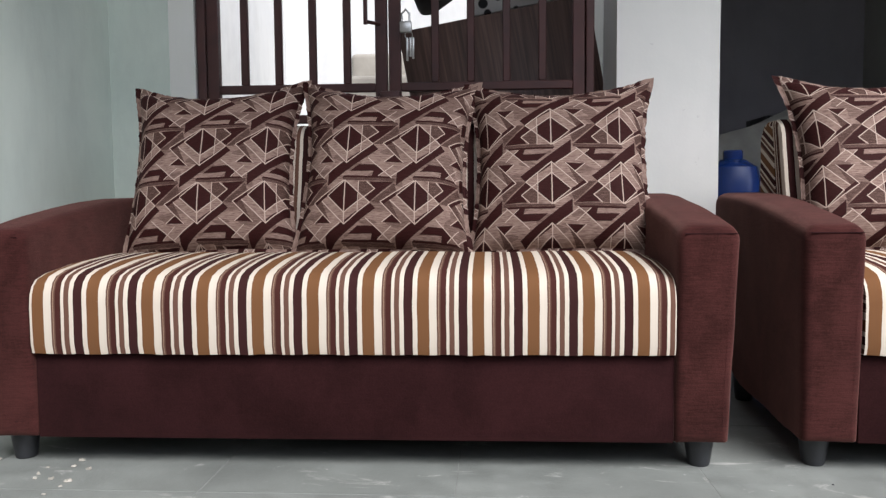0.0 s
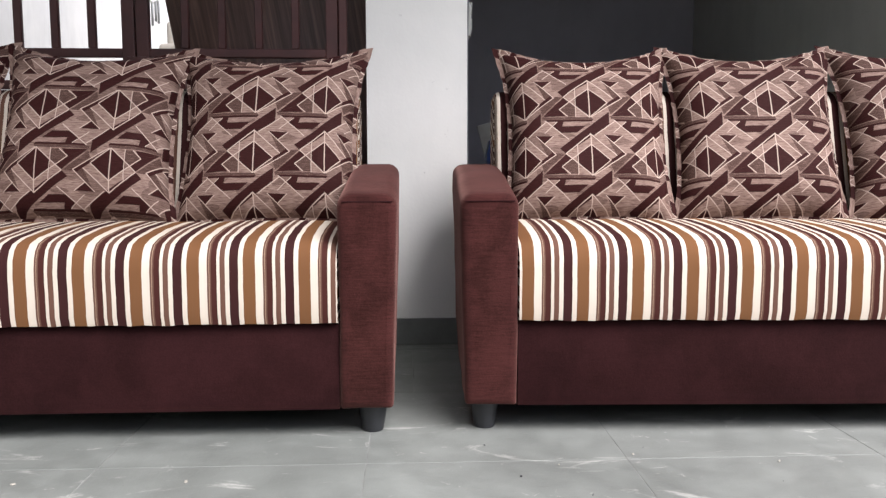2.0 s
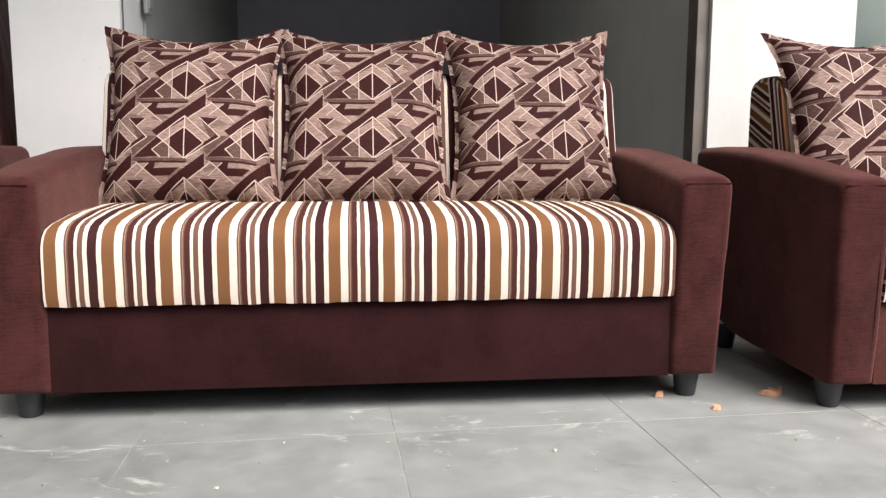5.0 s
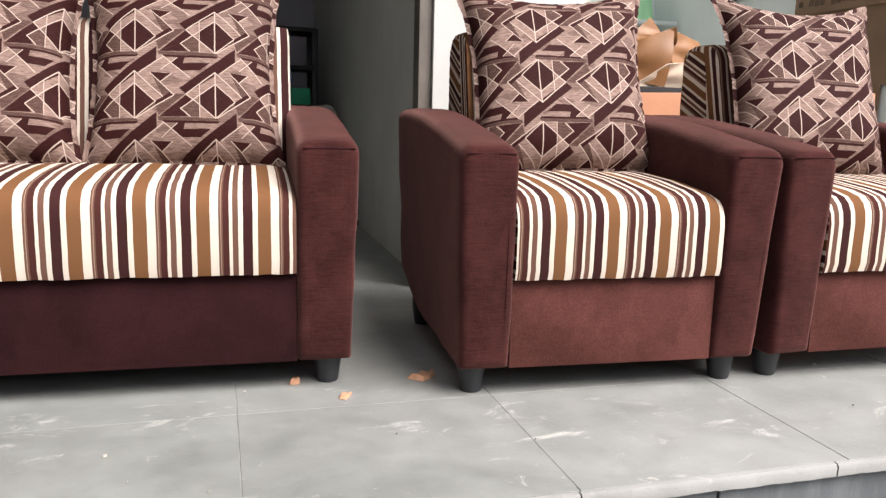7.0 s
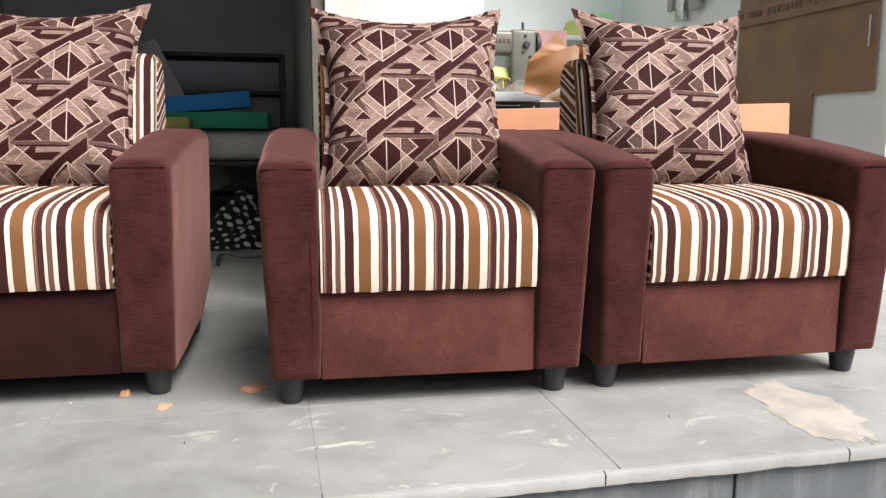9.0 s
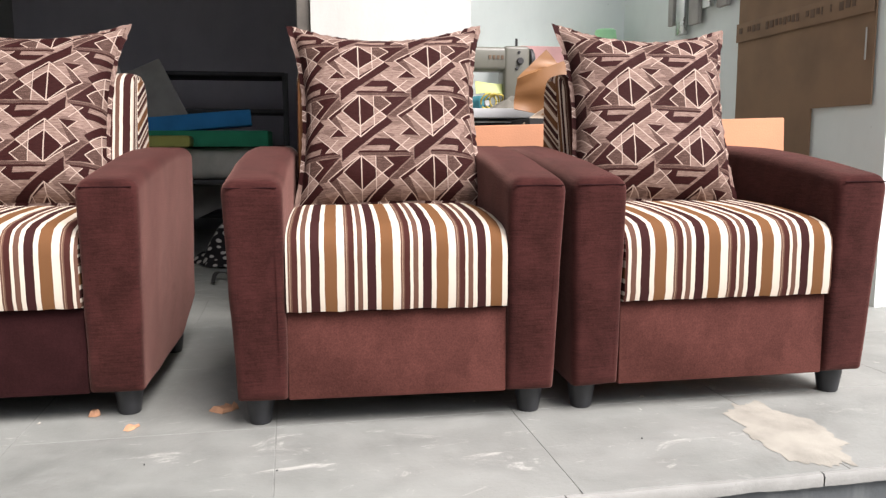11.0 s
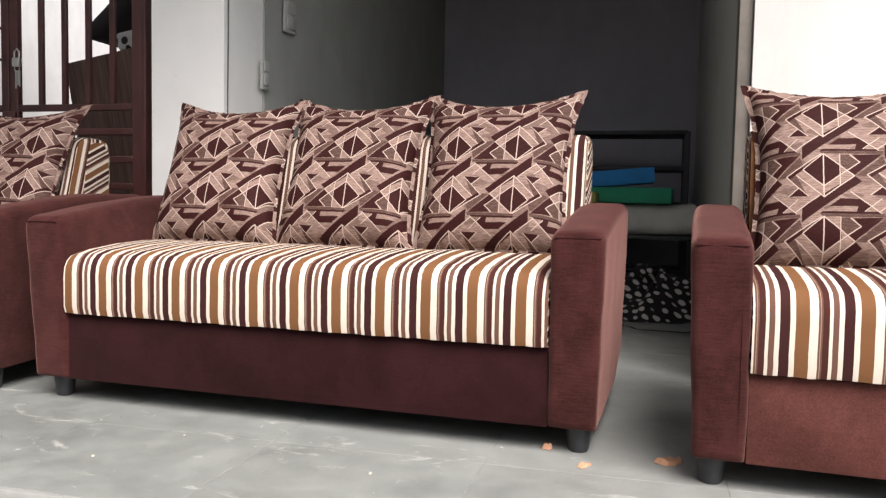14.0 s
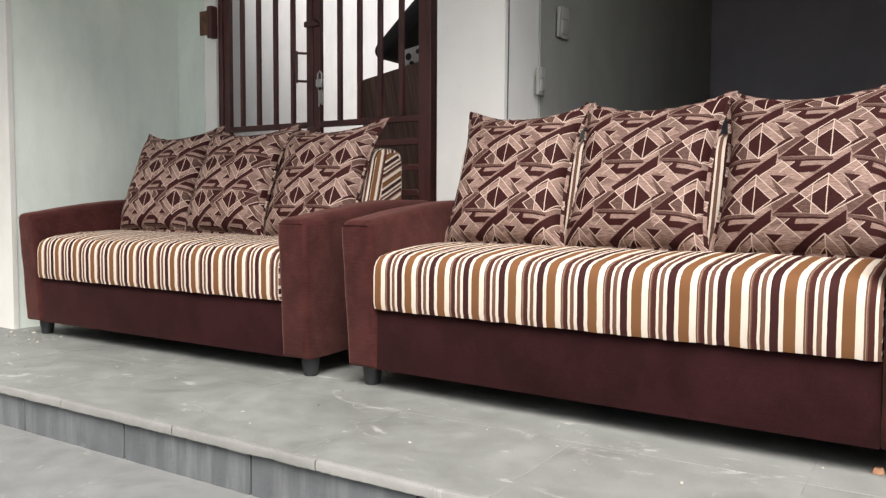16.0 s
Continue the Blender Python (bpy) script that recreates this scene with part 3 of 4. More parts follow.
for x0, x1, first, step in ((GX0 + 0.036, MIDX - 0.003, -0.905, 0.1313), (MIDX + 0.003, GX1 - 0.033, -0.177, 0.1333)):
    leaf = part("leaf", box(x0, GY - 0.012, 0.05, x0 + 0.045, GY + 0.022, 2.09, 0.003, 1), M_GATE, gate)
    bar(leaf, "stile", x1 - 0.045, 0.05, x1, 2.09, GY - 0.012, GY + 0.022)
    for z in (0.07, 0.56, 0.69, 0.815, 0.945, 1.06, 2.05):
        bar(leaf, "rail", x0 + 0.045, z, x1 - 0.045, z + 0.032)
    for k in range(4):
        xm = first + step * k
        bar(leaf, "bar", xm - 0.0145, 1.092, xm + 0.0145, 2.05, GY - 0.008, GY + 0.012)
# pull handle, hasp, padlock and keys
pull = part("pull_handle", tube([(MIDX - 0.075, GY - 0.06, 1.30), (MIDX - 0.075, GY - 0.06, 1.47)], 0.008), M_GATE, gate)
part("post", tube([(MIDX - 0.075, GY - 0.06, 1.31), (MIDX - 0.03, GY - 0.012, 1.31)], 0.007), M_GATE, pull)
part("post", tube([(MIDX - 0.075, GY - 0.06, 1.46), (MIDX - 0.03, GY - 0.012, 1.46)], 0.007), M_GATE, pull)
part("latch", box(MIDX - 0.05, GY - 0.03, 1.60, MIDX + 0.06, GY - 0.013, 1.63, 0.004), M_GATE, gate)
part("bolt_knob", tube([(MIDX + 0.055, GY - 0.03, 1.615), (MIDX + 0.055, GY - 0.06, 1.63)], 0.009), M_GATE, gate)
part("hasp", box(MIDX - 0.03, GY - 0.028, 1.00, MIDX + 0.045, GY - 0.013, 1.06, 0.004), M_GATE, gate)
lock = thing("padlock", pose(MIDX + 0.072, GY - 0.04, 1.30), "small steel padlock hanging on the gate with its keys", "padlock")
part("body", box(-0.022, -0.01, -0.03, 0.022, 0.01, 0.012, 0.005), M_STEEL, lock)
part("shackle", tube([(-0.014, 0, 0.01), (-0.014, 0, 0.04), (0, 0, 0.055), (0.014, 0, 0.04), (0.014, 0, 0.01)], 0.004), M_STEEL, lock)
for dx, l in ((-0.006, 0.085), (0.006, 0.07), (0.016, 0.078)):
    part("key", box(dx - 0.004 + 0.012, -0.014, -0.05 - l, dx + 0.004 + 0.012, -0.011, -0.05, 0.001), M_STEEL, lock)
part("key_ring", tube([(0.012 + 0.014 * math.cos(a), -0.012, -0.042 + 0.014 * math.sin(a)) for a in [k * math.pi / 6 for k in range(13)]], 0.0018, 6), M_STEEL, lock)
hinge = thing("hinge_bracket", pose(-1.14, WALL_Y + 0.01, 1.71), "rusty brown hinge bracket bolted to the wall", "bracket")
part("plate", box(-0.075, 0, -0.07, 0.03, 0.018, 0.07, 0.003), M_RUST, hinge)
part("knuckle", box(0.02, -0.03, -0.10, 0.06, 0.02, 0.085, 0.006), M_GATE, hinge)


# ---- sofas and chairs ----
def strip_uv(bm, fn):
    uv = bm.loops.layers.uv.verify()
    for f in bm.faces:
        f.normal_update()
        for l in f.loops:
            l[uv].uv = fn(l.vert.co, f.normal)


def seat_mesh(w, seed, cloth):
    """A thick striped cushion with a rolled front edge and a slightly crowned top."""
    rng = random.Random(seed)
    sec = [(0.03, 0.284), (0.006, 0.287), (0.0, 0.31), (0.0, 0.36), (0.0, 0.415), (0.004, 0.442), (0.014, 0.462), (0.032, 0.477), (0.075, 0.488), (0.2, 0.501), (0.35, 0.507), (0.5, 0.505), (0.66, 0.50), (0.66, 0.284)]
    n = max(12, int(w / 0.03))
    bm = bmesh.new()
    rows = []
    for i in range(n + 1):
        u = i / n
        x = (u - 0.5) * w
        edge = min(u, 1 - u) * w
        drop = 0.010 * math.exp(-edge / 0.018)
        dip = 0.004 * noise.noise((x * 4, seed, 0)) + 0.003 * noise.noise((x * 11, seed, 5))
        rows.append([bm.verts.new((x, y + dip * (1 if z < 0.45 else 0) + 0.3 * drop * (y < 0.1), z + (dip - drop if z > 0.4 else 0.0015 * rng.uniform(-1, 1)))) for y, z in sec])
    k = len(sec)
    for a, b in zip(rows, rows[1:]):
        for j in range(k):
            bm.faces.new((a[j], b[j], b[(j + 1) % k], a[(j + 1) % k]))
    bm.faces.new(rows[0]), bm.faces.new(rows[-1][::-1])
    bmesh.ops.recalc_face_normals(bm, faces=bm.faces)
    first, period, bow = cloth
    strip_uv(bm, lambda c, nn: (c.z + 0.04, c.y) if abs(nn.x) > 0.8 else ((c.x - first - bow * (0.43 - (2 * c.x / w) ** 2)) / period * 0.1275, c.y + c.z))
    return bm


def back_mesh(x0, x1, seed):
    """A leaning striped backrest; on its ends the stripes turn across."""
    sec = [(0.47, 0.45), (0.515, 0.60), (0.56, 0.76), (0.582, 0.845), (0.60, 0.875), (0.64, 0.892), (0.72, 0.893), (0.765, 0.88), (0.785, 0.85), (0.785, 0.12), (0.60, 0.12), (0.50, 0.30)]
    bm = prism(sec, x0, x1, 0.012, 2)
    bmesh.ops.recalc_face_normals(bm, faces=bm.faces)
    strip_uv(bm, lambda c, nn: (c.y - 0.28 * c.z + 0.03 * seed, c.z) if abs(nn.x) > 0.6 else (c.x + 0.031 * seed + 0.04, c.z + c.y))
    return bm


LEG = lathe([(0.0245, 0.0), (0.027, 0.004), (0.0345, 0.055), (0.0345, 0.085)], 18)
LEG_MESH = finish(LEG, "leg", M_LEG)


def arm_mesh(x0, x1, seed=0, taper=0.013):
    """A stuffed armrest: rounded section swept from front to back, rising gently, with an uneven skin."""
    lo, hi = min(x0, x1), max(x0, x1)
    ys = [-0.013, -0.0115, -0.007, 0.003, 0.016] + [0.04 + 0.0475 * k for k in range(17)] + [0.83, 0.838, 0.84]
    inset = {0: 0.021, 1: 0.012, 2: 0.0052, 3: 0.0012, len(ys) - 1: 0.02, len(ys) - 2: 0.008, len(ys) - 3: 0.001}
    bm = bmesh.new()
    rows = []
    for k, y in enumerate(ys):
        d = inset.get(k, 0.0)
        top = 0.594 + 0.074 * math.sin(min(1.0, max(0.0, y) / 0.72) * math.pi / 2) - d
        bot = 0.072 + (0.02 * max(0.0, y - 0.1) if y < 0.58 else 0.0096 + 0.30 * (y - 0.58)) + d
        l, r = lo + d, hi - d
        ring = []
        R = 0.034
        for cx, cz, a0, rr in ((r - R, top - R, 0, R), (l + R, top - R, 90, R), (l + 0.008, bot + 0.008, 180, 0.008), (r - 0.008, bot + 0.008, 270, 0.008)):
            for q in range(6):
                t = radians(a0 + 18 * q)
                ring.append((cx + rr * math.cos(t), cz + rr * math.sin(t)))
        # more points along the straight sides
        full = []
        for p, q in zip(ring, ring[1:] + ring[:1]):
            n = max(1, int(math.hypot(q[0] - p[0], q[1] - p[1]) / 0.05)) if math.hypot(q[0] - p[0], q[1] - p[1]) > 0.05 else 1
            n = 10 if n > 4 else (3 if n > 1 else 1)
            full += [(p[0] + (q[0] - p[0]) * s / n, p[1] + (q[1] - p[1]) * s / n) for s in range(n)]
        rows.append([bm.verts.new((x, y, z)) for x, z in full])
    m = len(rows[0])
    for a, c in zip(rows, rows[1:]):
        for i in range(m):
            bm.faces.new((a[i], c[i], c[(i + 1) % m], a[(i + 1) % m]))
    bm.faces.new(rows[0]), bm.faces.new(rows[-1][::-1])
    bmesh.ops.recalc_face_normals(bm, faces=bm.faces)
    # the outer side draws in and the front leans back towards the feet
    side = 1 if x1 > 0 else -1
    for v in bm.verts:
        low = min(1.0, max(0.0, (0.60 - v.co.z) / 0.52))
        v.co.x -= side * taper * low * min(1.0, max(0.0, (abs(v.co.x) - abs(x0)) / 0.13))
        v.co.y += 0.028 * low * max(0.0, 1 - (v.co.y + 0.013) / 0.5)
    bm.normal_update()
    for v in bm.verts:
        c = v.co
        v.co = c + v.normal * (0.0034 * noise.noise((c.x * 9 + seed * 3, c.y * 7, c.z * 8)) + 0.0009 * noise.noise((c.x * 40, c.y * 32 + seed, c.z * 36)))
    return bm


def seating(name, m, inner, label, category, group, seed, cloth, back, arm=0.142, inset=0.066, panel=M_PANEL_SHADED, taper=0.013):
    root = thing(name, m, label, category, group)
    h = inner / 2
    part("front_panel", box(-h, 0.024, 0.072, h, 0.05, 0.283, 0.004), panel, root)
    part("base", box(-h, 0.052, 0.09, h, 0.78, 0.283), M_UNDER, root)
    part("seat_cushion", seat_mesh(inner - 0.004, seed, cloth), M_STRIPE, root, "seat in cream, tan and brown stripes")
    part("backrest", back_mesh(*back, seed), M_STRIPE, root, "striped upholstered backrest")
    for s, wb in zip((-1, 1), (-back[0], back[1])):
        # boxing strip sewn into the backrest's end, its stripes running across
        g = prism([(0.590, 0.50), (0.640, 0.80), (0.664, 0.874), (0.735, 0.876), (0.768, 0.84), (0.768, 0.50)], min(s * wb, s * (wb + 0.003)), max(s * wb, s * (wb + 0.003)))
        bmesh.ops.recalc_face_normals(g, faces=g.faces)
        strip_uv(g, lambda c, nn: (1.15 * c.z - 0.5 * c.y, c.y))
        part("boxing_strip", g, M_STRIPE, root)
        a = part("armrest", arm_mesh(s * h, s * (h + arm), seed + s, taper), M_ARM, root, "brown chenille armrest")
        # welt seams of the arm's front
        bm = tube([(s * h + s * 0.012, -0.0110, 0.575), (s * (h + arm) - s * 0.012, -0.0110, 0.575)], 0.0016, 6)
        part("seam", bm, M_PANEL_SHADED, a)
        for y in (0.092, 0.70):
            l = new("leg", LEG_MESH)
            l.parent = root
            l.location = (s * (h + arm - inset), y, 0)
    return root


SOFA_A = pose(-0.3175, 1.817, 0, 0, 0, 0.3)
SOFA_B = pose(1.666, 1.806, 0, 0, 0, -2.1)
CHAIR_A = pose(3.171, 1.614, 0, 0, 0, -3.4)
CHAIR_B = pose(4.006, 1.588, 0, 0, 0, -1.0)
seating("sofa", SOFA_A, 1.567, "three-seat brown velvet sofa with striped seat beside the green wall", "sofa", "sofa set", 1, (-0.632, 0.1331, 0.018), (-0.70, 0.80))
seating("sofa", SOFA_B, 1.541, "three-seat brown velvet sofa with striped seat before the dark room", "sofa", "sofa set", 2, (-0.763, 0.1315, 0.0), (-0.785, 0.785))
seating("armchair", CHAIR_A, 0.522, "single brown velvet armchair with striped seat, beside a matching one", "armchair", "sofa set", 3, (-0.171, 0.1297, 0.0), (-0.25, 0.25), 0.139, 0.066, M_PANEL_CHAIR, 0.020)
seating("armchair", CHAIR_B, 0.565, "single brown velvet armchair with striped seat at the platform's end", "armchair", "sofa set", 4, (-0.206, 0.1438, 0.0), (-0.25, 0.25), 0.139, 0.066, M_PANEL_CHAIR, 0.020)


def pillow(x, y, z, w, h, thick, lean, yaw, roll, seed, phase, way, label):
    """A stuffed square pillow with pinched corners, standing on its lower edge; x, y, z: the middle of that edge; way -1: the cloth upside down."""
    N = 44
    rng = random.Random(seed)
    bm = bmesh.new()
    uv = bm.loops.layers.uv.new("UVMap")
    sag = rng.uniform(0.02, 0.05)

    def at(i, j, side):
        u, v = 2 * i / N - 1, 2 * j / N - 1
        px = w / 2 * u * (1 - 0.135 * u * u * (1 - (v * v if v > 0 else 0.6 * v * v)))
        pz = h / 2 * v * (1 - (0.175 if v > 0 else 0.03) * v * v * (1 - u * u))
        e = max(0.0, (1 - u ** 4) * (1 - v ** 4))
        t = thick / 2 * e ** 0.62
        t *= 1 + sag * 2 * (-v) * (1 - v * v) + 0.10 * noise.noise((u * 1.3 + seed, v * 1.3, side))
        near = math.exp(-((1 - abs(u)) / 0.16) ** 2) + math.exp(-((1 - abs(v)) / 0.16) ** 2)
        t += min(e, 0.35) * 0.014 * near * noise.noise((u * 9 + seed, v * 9, side * 3.0))
        t += 0.004 * e * noise.noise((u * 4, v * 4 + seed, side))
        # corners curl back a little
        ear = (abs(u) * abs(v)) ** 6
        px += 0.006 * ear * (1 if u > 0 else -1)
        pz += 0.013 * ear if v > 0 else 0.0
        return Vector((px, -side * t + 0.018 * ear, pz + h / 2))

    for side in (1, -1):
        g = [[bm.verts.new(at(i, j, side)) for j in range(N + 1)] for i in range(N + 1)]
        for i in range(N):
            for j in range(N):
                f = bm.faces.new((g[i][j], g[i + 1][j], g[i + 1][j + 1], g[i][j + 1]))
                for l, (a, b) in zip(f.loops, ((i, j), (i + 1, j), (i + 1, j + 1), (i, j + 1))):
                    l[uv].uv = (way * (a / N - 0.5) * w / 0.205 + phase[0], way * (b / N - 0.5) * h / 0.181 + phase[1])
    bmesh.ops.remove_doubles(bm, verts=bm.verts, dist=0.0004)
    root = solid("throw_pillow", bm, M_PILLOW, pose(x, y, z, -lean, roll, yaw), label, "pillow", "patterned throw pillows")
    # gathered hem round the edge
    hem = bmesh.new()
    huv = hem.loops.layers.uv.new("UVMap")
    ring = []
    K = 60
    for a, b, c, d in ((0, 0, 1, 0), (1, 0, 1, 1), (1, 1, 0, 1), (0, 1, 0, 0)):
        for k in range(K):
            s = k / K
            i, j = (a + (c - a) * s) * N, (b + (d - b) * s) * N
            p = at(i, j, 1)
            q = at(i, j, -1)
            c0 = (p + q) / 2
            out = Vector((2 * i / N - 1, 0, 2 * j / N - 1))
            edge = Vector((out.x ** 15, 0, out.z ** 15)).normalized()
            fl = 0.011 + 0.004 * noise.noise((i * 0.9, j * 0.9, seed)) + 0.007 * (abs(out.x) * abs(out.z)) ** 8
            wave = 0.006 * noise.noise((i * 1.7, j * 1.7, seed + 3))
            ring.append((hem.verts.new(c0 - edge * 0.006 + Vector((0, 0.004, 0))), hem.verts.new(c0 + edge * fl + Vector((0, wave, 0))), hem.verts.new(c0 - edge * 0.006 - Vector((0, 0.004, 0)))))
    for k, a in enumerate(ring):
        b = ring[(k + 1) % len(ring)]
        for s in (0, 1):
            f = hem.faces.new((a[s], b[s], b[s + 1], a[s + 1]))
            for l, q in zip(f.loops, ((k, s), (k + 1, s), (k + 1, s + 1), (k, s + 1))):
                l[huv].uv = (q[0] * 0.06, 0.30 + q[1] * 0.06)
    part("hem", hem, M_PILLOW, root, "gathered hem of the pillow")
    return root


PL = "square throw pillow in brown and beige geometric jacquard"
#       x      y     z      w     h    thick lean  yaw  roll seed phase way
pillow(-0.800, 2.235, 0.503, 0.535, 0.555, 0.17, 23, 2, -2.0, 11, (0.09, 0.73), 1, PL)
pillow(-0.285, 2.215, 0.505, 0.530, 0.540, 0.18, 22, 0, 1.0, 12, (0.51, 0.72), 1, PL)
pillow(0.235, 2.220, 0.505, 0.545, 0.535, 0.17, 22, -2, -0.5, 13, (-0.145, -0.59), -1, PL)
pillow(1.165, 2.250, 0.503, 0.515, 0.550, 0.17, 22, -2, 0.0, 14, (-0.015, -0.67), -1, PL)
pillow(1.668, 2.230, 0.503, 0.515, 0.555, 0.17, 22, -3, 0.0, 15, (-0.87, -0.68), -1, PL)
pillow(2.183, 2.205, 0.503, 0.520, 0.560, 0.17, 22, -3, -0.5, 16, (-0.59, -0.725), -1, PL)
pillow(3.215, 2.040, 0.503, 0.555, 0.555, 0.17, 22, -5, -1.0, 17, (0.42, 0.14), 1, PL)
pillow(3.978, 1.960, 0.503, 0.516, 0.560, 0.17, 22, -6, 1.5, 18, (-0.38, -0.825), -1, PL)

# ---- behind the gate ----
divan = thing("divan", pose(0, 3.36, 0, 0, -10, 0), "dark wood-grain divan stored on a tilt, topped with dotted cloth", "divan")
part("side_board", box(-0.12, -0.03, 0.03, 0.69, 0.03, 1.40, 0.004), M_GRAIN, divan, "dark wood-grain laminate board")
_c = box(0.20, -0.02, 1.402, 0.69, 0.36, 1.50, 0.02)
strip_uv(_c, lambda c, nn: (c.x, c.z + c.y))
part("cushion_top", _c, M_DOTS_PALE, divan, "grey cushion printed with black dots")
part("side_board", box(-0.12, 0.33, 0.03, 0.69, 0.37, 1.40, 0.004), M_GRAIN, divan, "dark wood-grain laminate board")
bolster = box(0.0, -0.16, -0.075, 0.62, 0.16, 0.075, 0.055, 4)
for v in bolster.verts:
    v.co.z *= 0.45 + 0.55 * min(1.0, max(0.0, v.co.x) / 0.14)
    v.co += Vector((0, 0, 0.006 * noise.noise(v.co * 9)))
solid("black_cushion", bolster, M_UNDER, pose(-0.30, 3.56, 1.515, 0, -38, 0), "plump black cushion leaning on the stored divan", "cushion")

# ---- store room ----
rack = thing("shelf_rack", pose(2.42, 5.55, 0), "black slatted metal shelf rack against the dark wall", "rack")
for x in (-0.5, 0.5):
    for y in (0.0, 0.35):
        part("post", box(x - 0.02, y, 0, x + 0.02, y + 0.03, 1.19, 0.003), M_BLACK, rack)
for z in (0.18, 0.42, 0.66, 0.91, 1.165):
    part("shelf", box(-0.5, -0.012, z, 0.5, 0.39, z + 0.03, 0.004), M_BLACK, rack)
_b = box(-0.55, -0.2, 0.0, 0.50, 0.2, 0.20, 0.07, 4)
bmesh.ops.subdivide_edges(_b, edges=[e for e in _b.edges if e.calc_length() > 0.12], cuts=14, use_grid_fill=True)
for v in _b.verts:
    if v.co.z > 0.02:
        v.co += Vector((0, 0.012 * noise.noise(v.co * 7), 0.016 * noise.noise(v.co * 6) + 0.007 * noise.noise(v.co * 19)))
bale = solid("cloth_bale", _b, M_BALE, pose(2.50, 5.15, 0.472), "grey stuffed bale on a low stand", "bale")
stand = thing("low_stand", pose(2.5, 5.15, 0), "low black metal stand under foam pieces", "stand")
part("top", box(-0.6, -0.22, 0.442, 0.6, 0.22, 0.47, 0.004), M_BLACK, stand)
for x in (-0.55, 0.55):
    for y in (-0.18, 0.18):
        part("leg", box(x - 0.02, y - 0.02, 0, x + 0.02, y + 0.02, 0.442, 0.003), M_BLACK, stand)
solid("foam_slab", box(-0.42, -0.15, 0, 0.42, 0.15, 0.10, 0.008), M_FOAM_GREEN, pose(2.40, 5.05, 0.676, 0, 0, -4), "green foam slab lying on a grey bale", "foam")
solid("foam_slab", box(-0.45, -0.15, 0, 0.45, 0.15, 0.10, 0.008), M_FOAM_BLUE, pose(2.255, 5.10, 0.772, 0, -5, 2), "blue foam slab lying on the green one", "foam")
solid("foam_slab", box(-0.2, -0.1, 0, 0.2, 0.1, 0.07, 0.02), M_FOAM_OLIVE, pose(2.16, 4.80, 0.672), "olive foam scrap beside the green slab", "foam")
solid("grey_panel", box(-0.35, -0.01, 0.17, 0.35, 0.01, 1.23, 0.003), M_GREYCLOTH, pose(2.30, 5.43, 0, 0, -25, 0), "plain grey board leaning before the rack", "board")
# heap of dotted cloth on the floor
def heap(u, v):
    a, r = u * 2 * math.pi, 0.27 * v
    k = noise.noise((3 * math.cos(a), 3 * math.sin(a), v * 2.5))
    return Vector((r * math.cos(a) * (1 + 0.2 * k) * 1.3, r * math.sin(a) * (1 + 0.2 * k), max(0.0, 0.235 * (1 - v ** 2.2) * (1 + 0.5 * k) + 0.02 * noise.noise((9 * math.cos(a) * v, 9 * math.sin(a) * v, 1)))))
_h = sheet(60, 24, heap)
strip_uv(_h, lambda c, nn: (c.x + 0.4 * c.z, 1.0 * c.y + 0.9 * c.z))
solid("dotted_cloth", _h, M_DOTS_BIG, pose(2.74, 4.55, 0.002), "crumpled black cloth with grey dots on the floor", "cloth")
strap = thicken(sheet(30, 1, lambda u, v: Vector((0.45 * u, 0.10 * math.sin(u * 5) + 0.03 * v, 0.012 + 0.03 * max(0, math.sin(u * 7))))), 0.003)
solid("strap", strap, M_UNDER, pose(2.56, 3.74, 0.0, 0, 0, 44), "black webbing strap lying on the floor", "strap")
drum = thing("blue_drum", pose(1.10, 3.55, 0.06), "glossy dark blue plastic drum standing on the floor", "drum")
part("body", lathe([(0.10, 0), (0.115, 0.01), (0.118, 0.30), (0.112, 0.31), (0.118, 0.33), (0.118, 0.66), (0.105, 0.72), (0.05, 0.755)], 28), M_BLUEDRUM, drum)
part("cap", lathe([(0.04, 0.755), (0.042, 0.76), (0.042, 0.79), (0.038, 0.795)], 20), M_BLUEDRUM, drum)
solid("drum_stand", box(0.95, 3.42, 0, 1.25, 3.68, 0.06, 0.004), M_UNDER, pose(0, 0, 0), "low dark plinth under the blue drum", "plinth")
solid("plank", box(-0.45, -0.012, 0.12, 0.45, 0.012, 1.08, 0.003), M_GREYCLOTH, pose(1.78, 4.95, 0, 0, -15, 0), "grey-green board leaning in the store room", "board")
# switches on the inner wall
for y, z, hh, ww in ((3.46, 1.50, 0.15, 0.12), (3.20, 1.18, 0.13, 0.07)):
    sb = thing("switch_board", pose(PIER_A[1] + 0.02, y, z), "worn grey switch board with two rockers on the wall", "switch")
    part("plate", box(0.0, -ww / 2, 0, 0.016, ww / 2, hh, 0.003), M_SWITCH, sb)
    for k in (0, 1):
        part("rocker", box(0.016, -ww / 3, 0.02 + k * hh / 2, 0.022, ww / 3, 0.005 + (k + 1) * hh / 2, 0.002), M_SWITCH, sb)
cb = thing("wall_cable", pose(0.8545, WALL_Y + 0.005, 0), "thin grey cable running down the white pier", "cable")
part("wire", tube([(0.002 * math.sin(k), 0, 0.1 + k * 0.18) for k in range(15)], 0.003, 6), M_CABLE, cb)

# ---- sewing room ----
CARD_STEP, CARD_TEXT, CONE_Z, TOOL_Z = 0.838, 1.26, 1.30, 1.44

tb = thing("sewing_table", pose(4.02, 3.35, 0), "white-topped sewing machine table on black legs", "table")
part("top", box(-0.52, -0.25, 0.79, 0.30, 0.27, 0.83, 0.004), M_TABLE, tb)
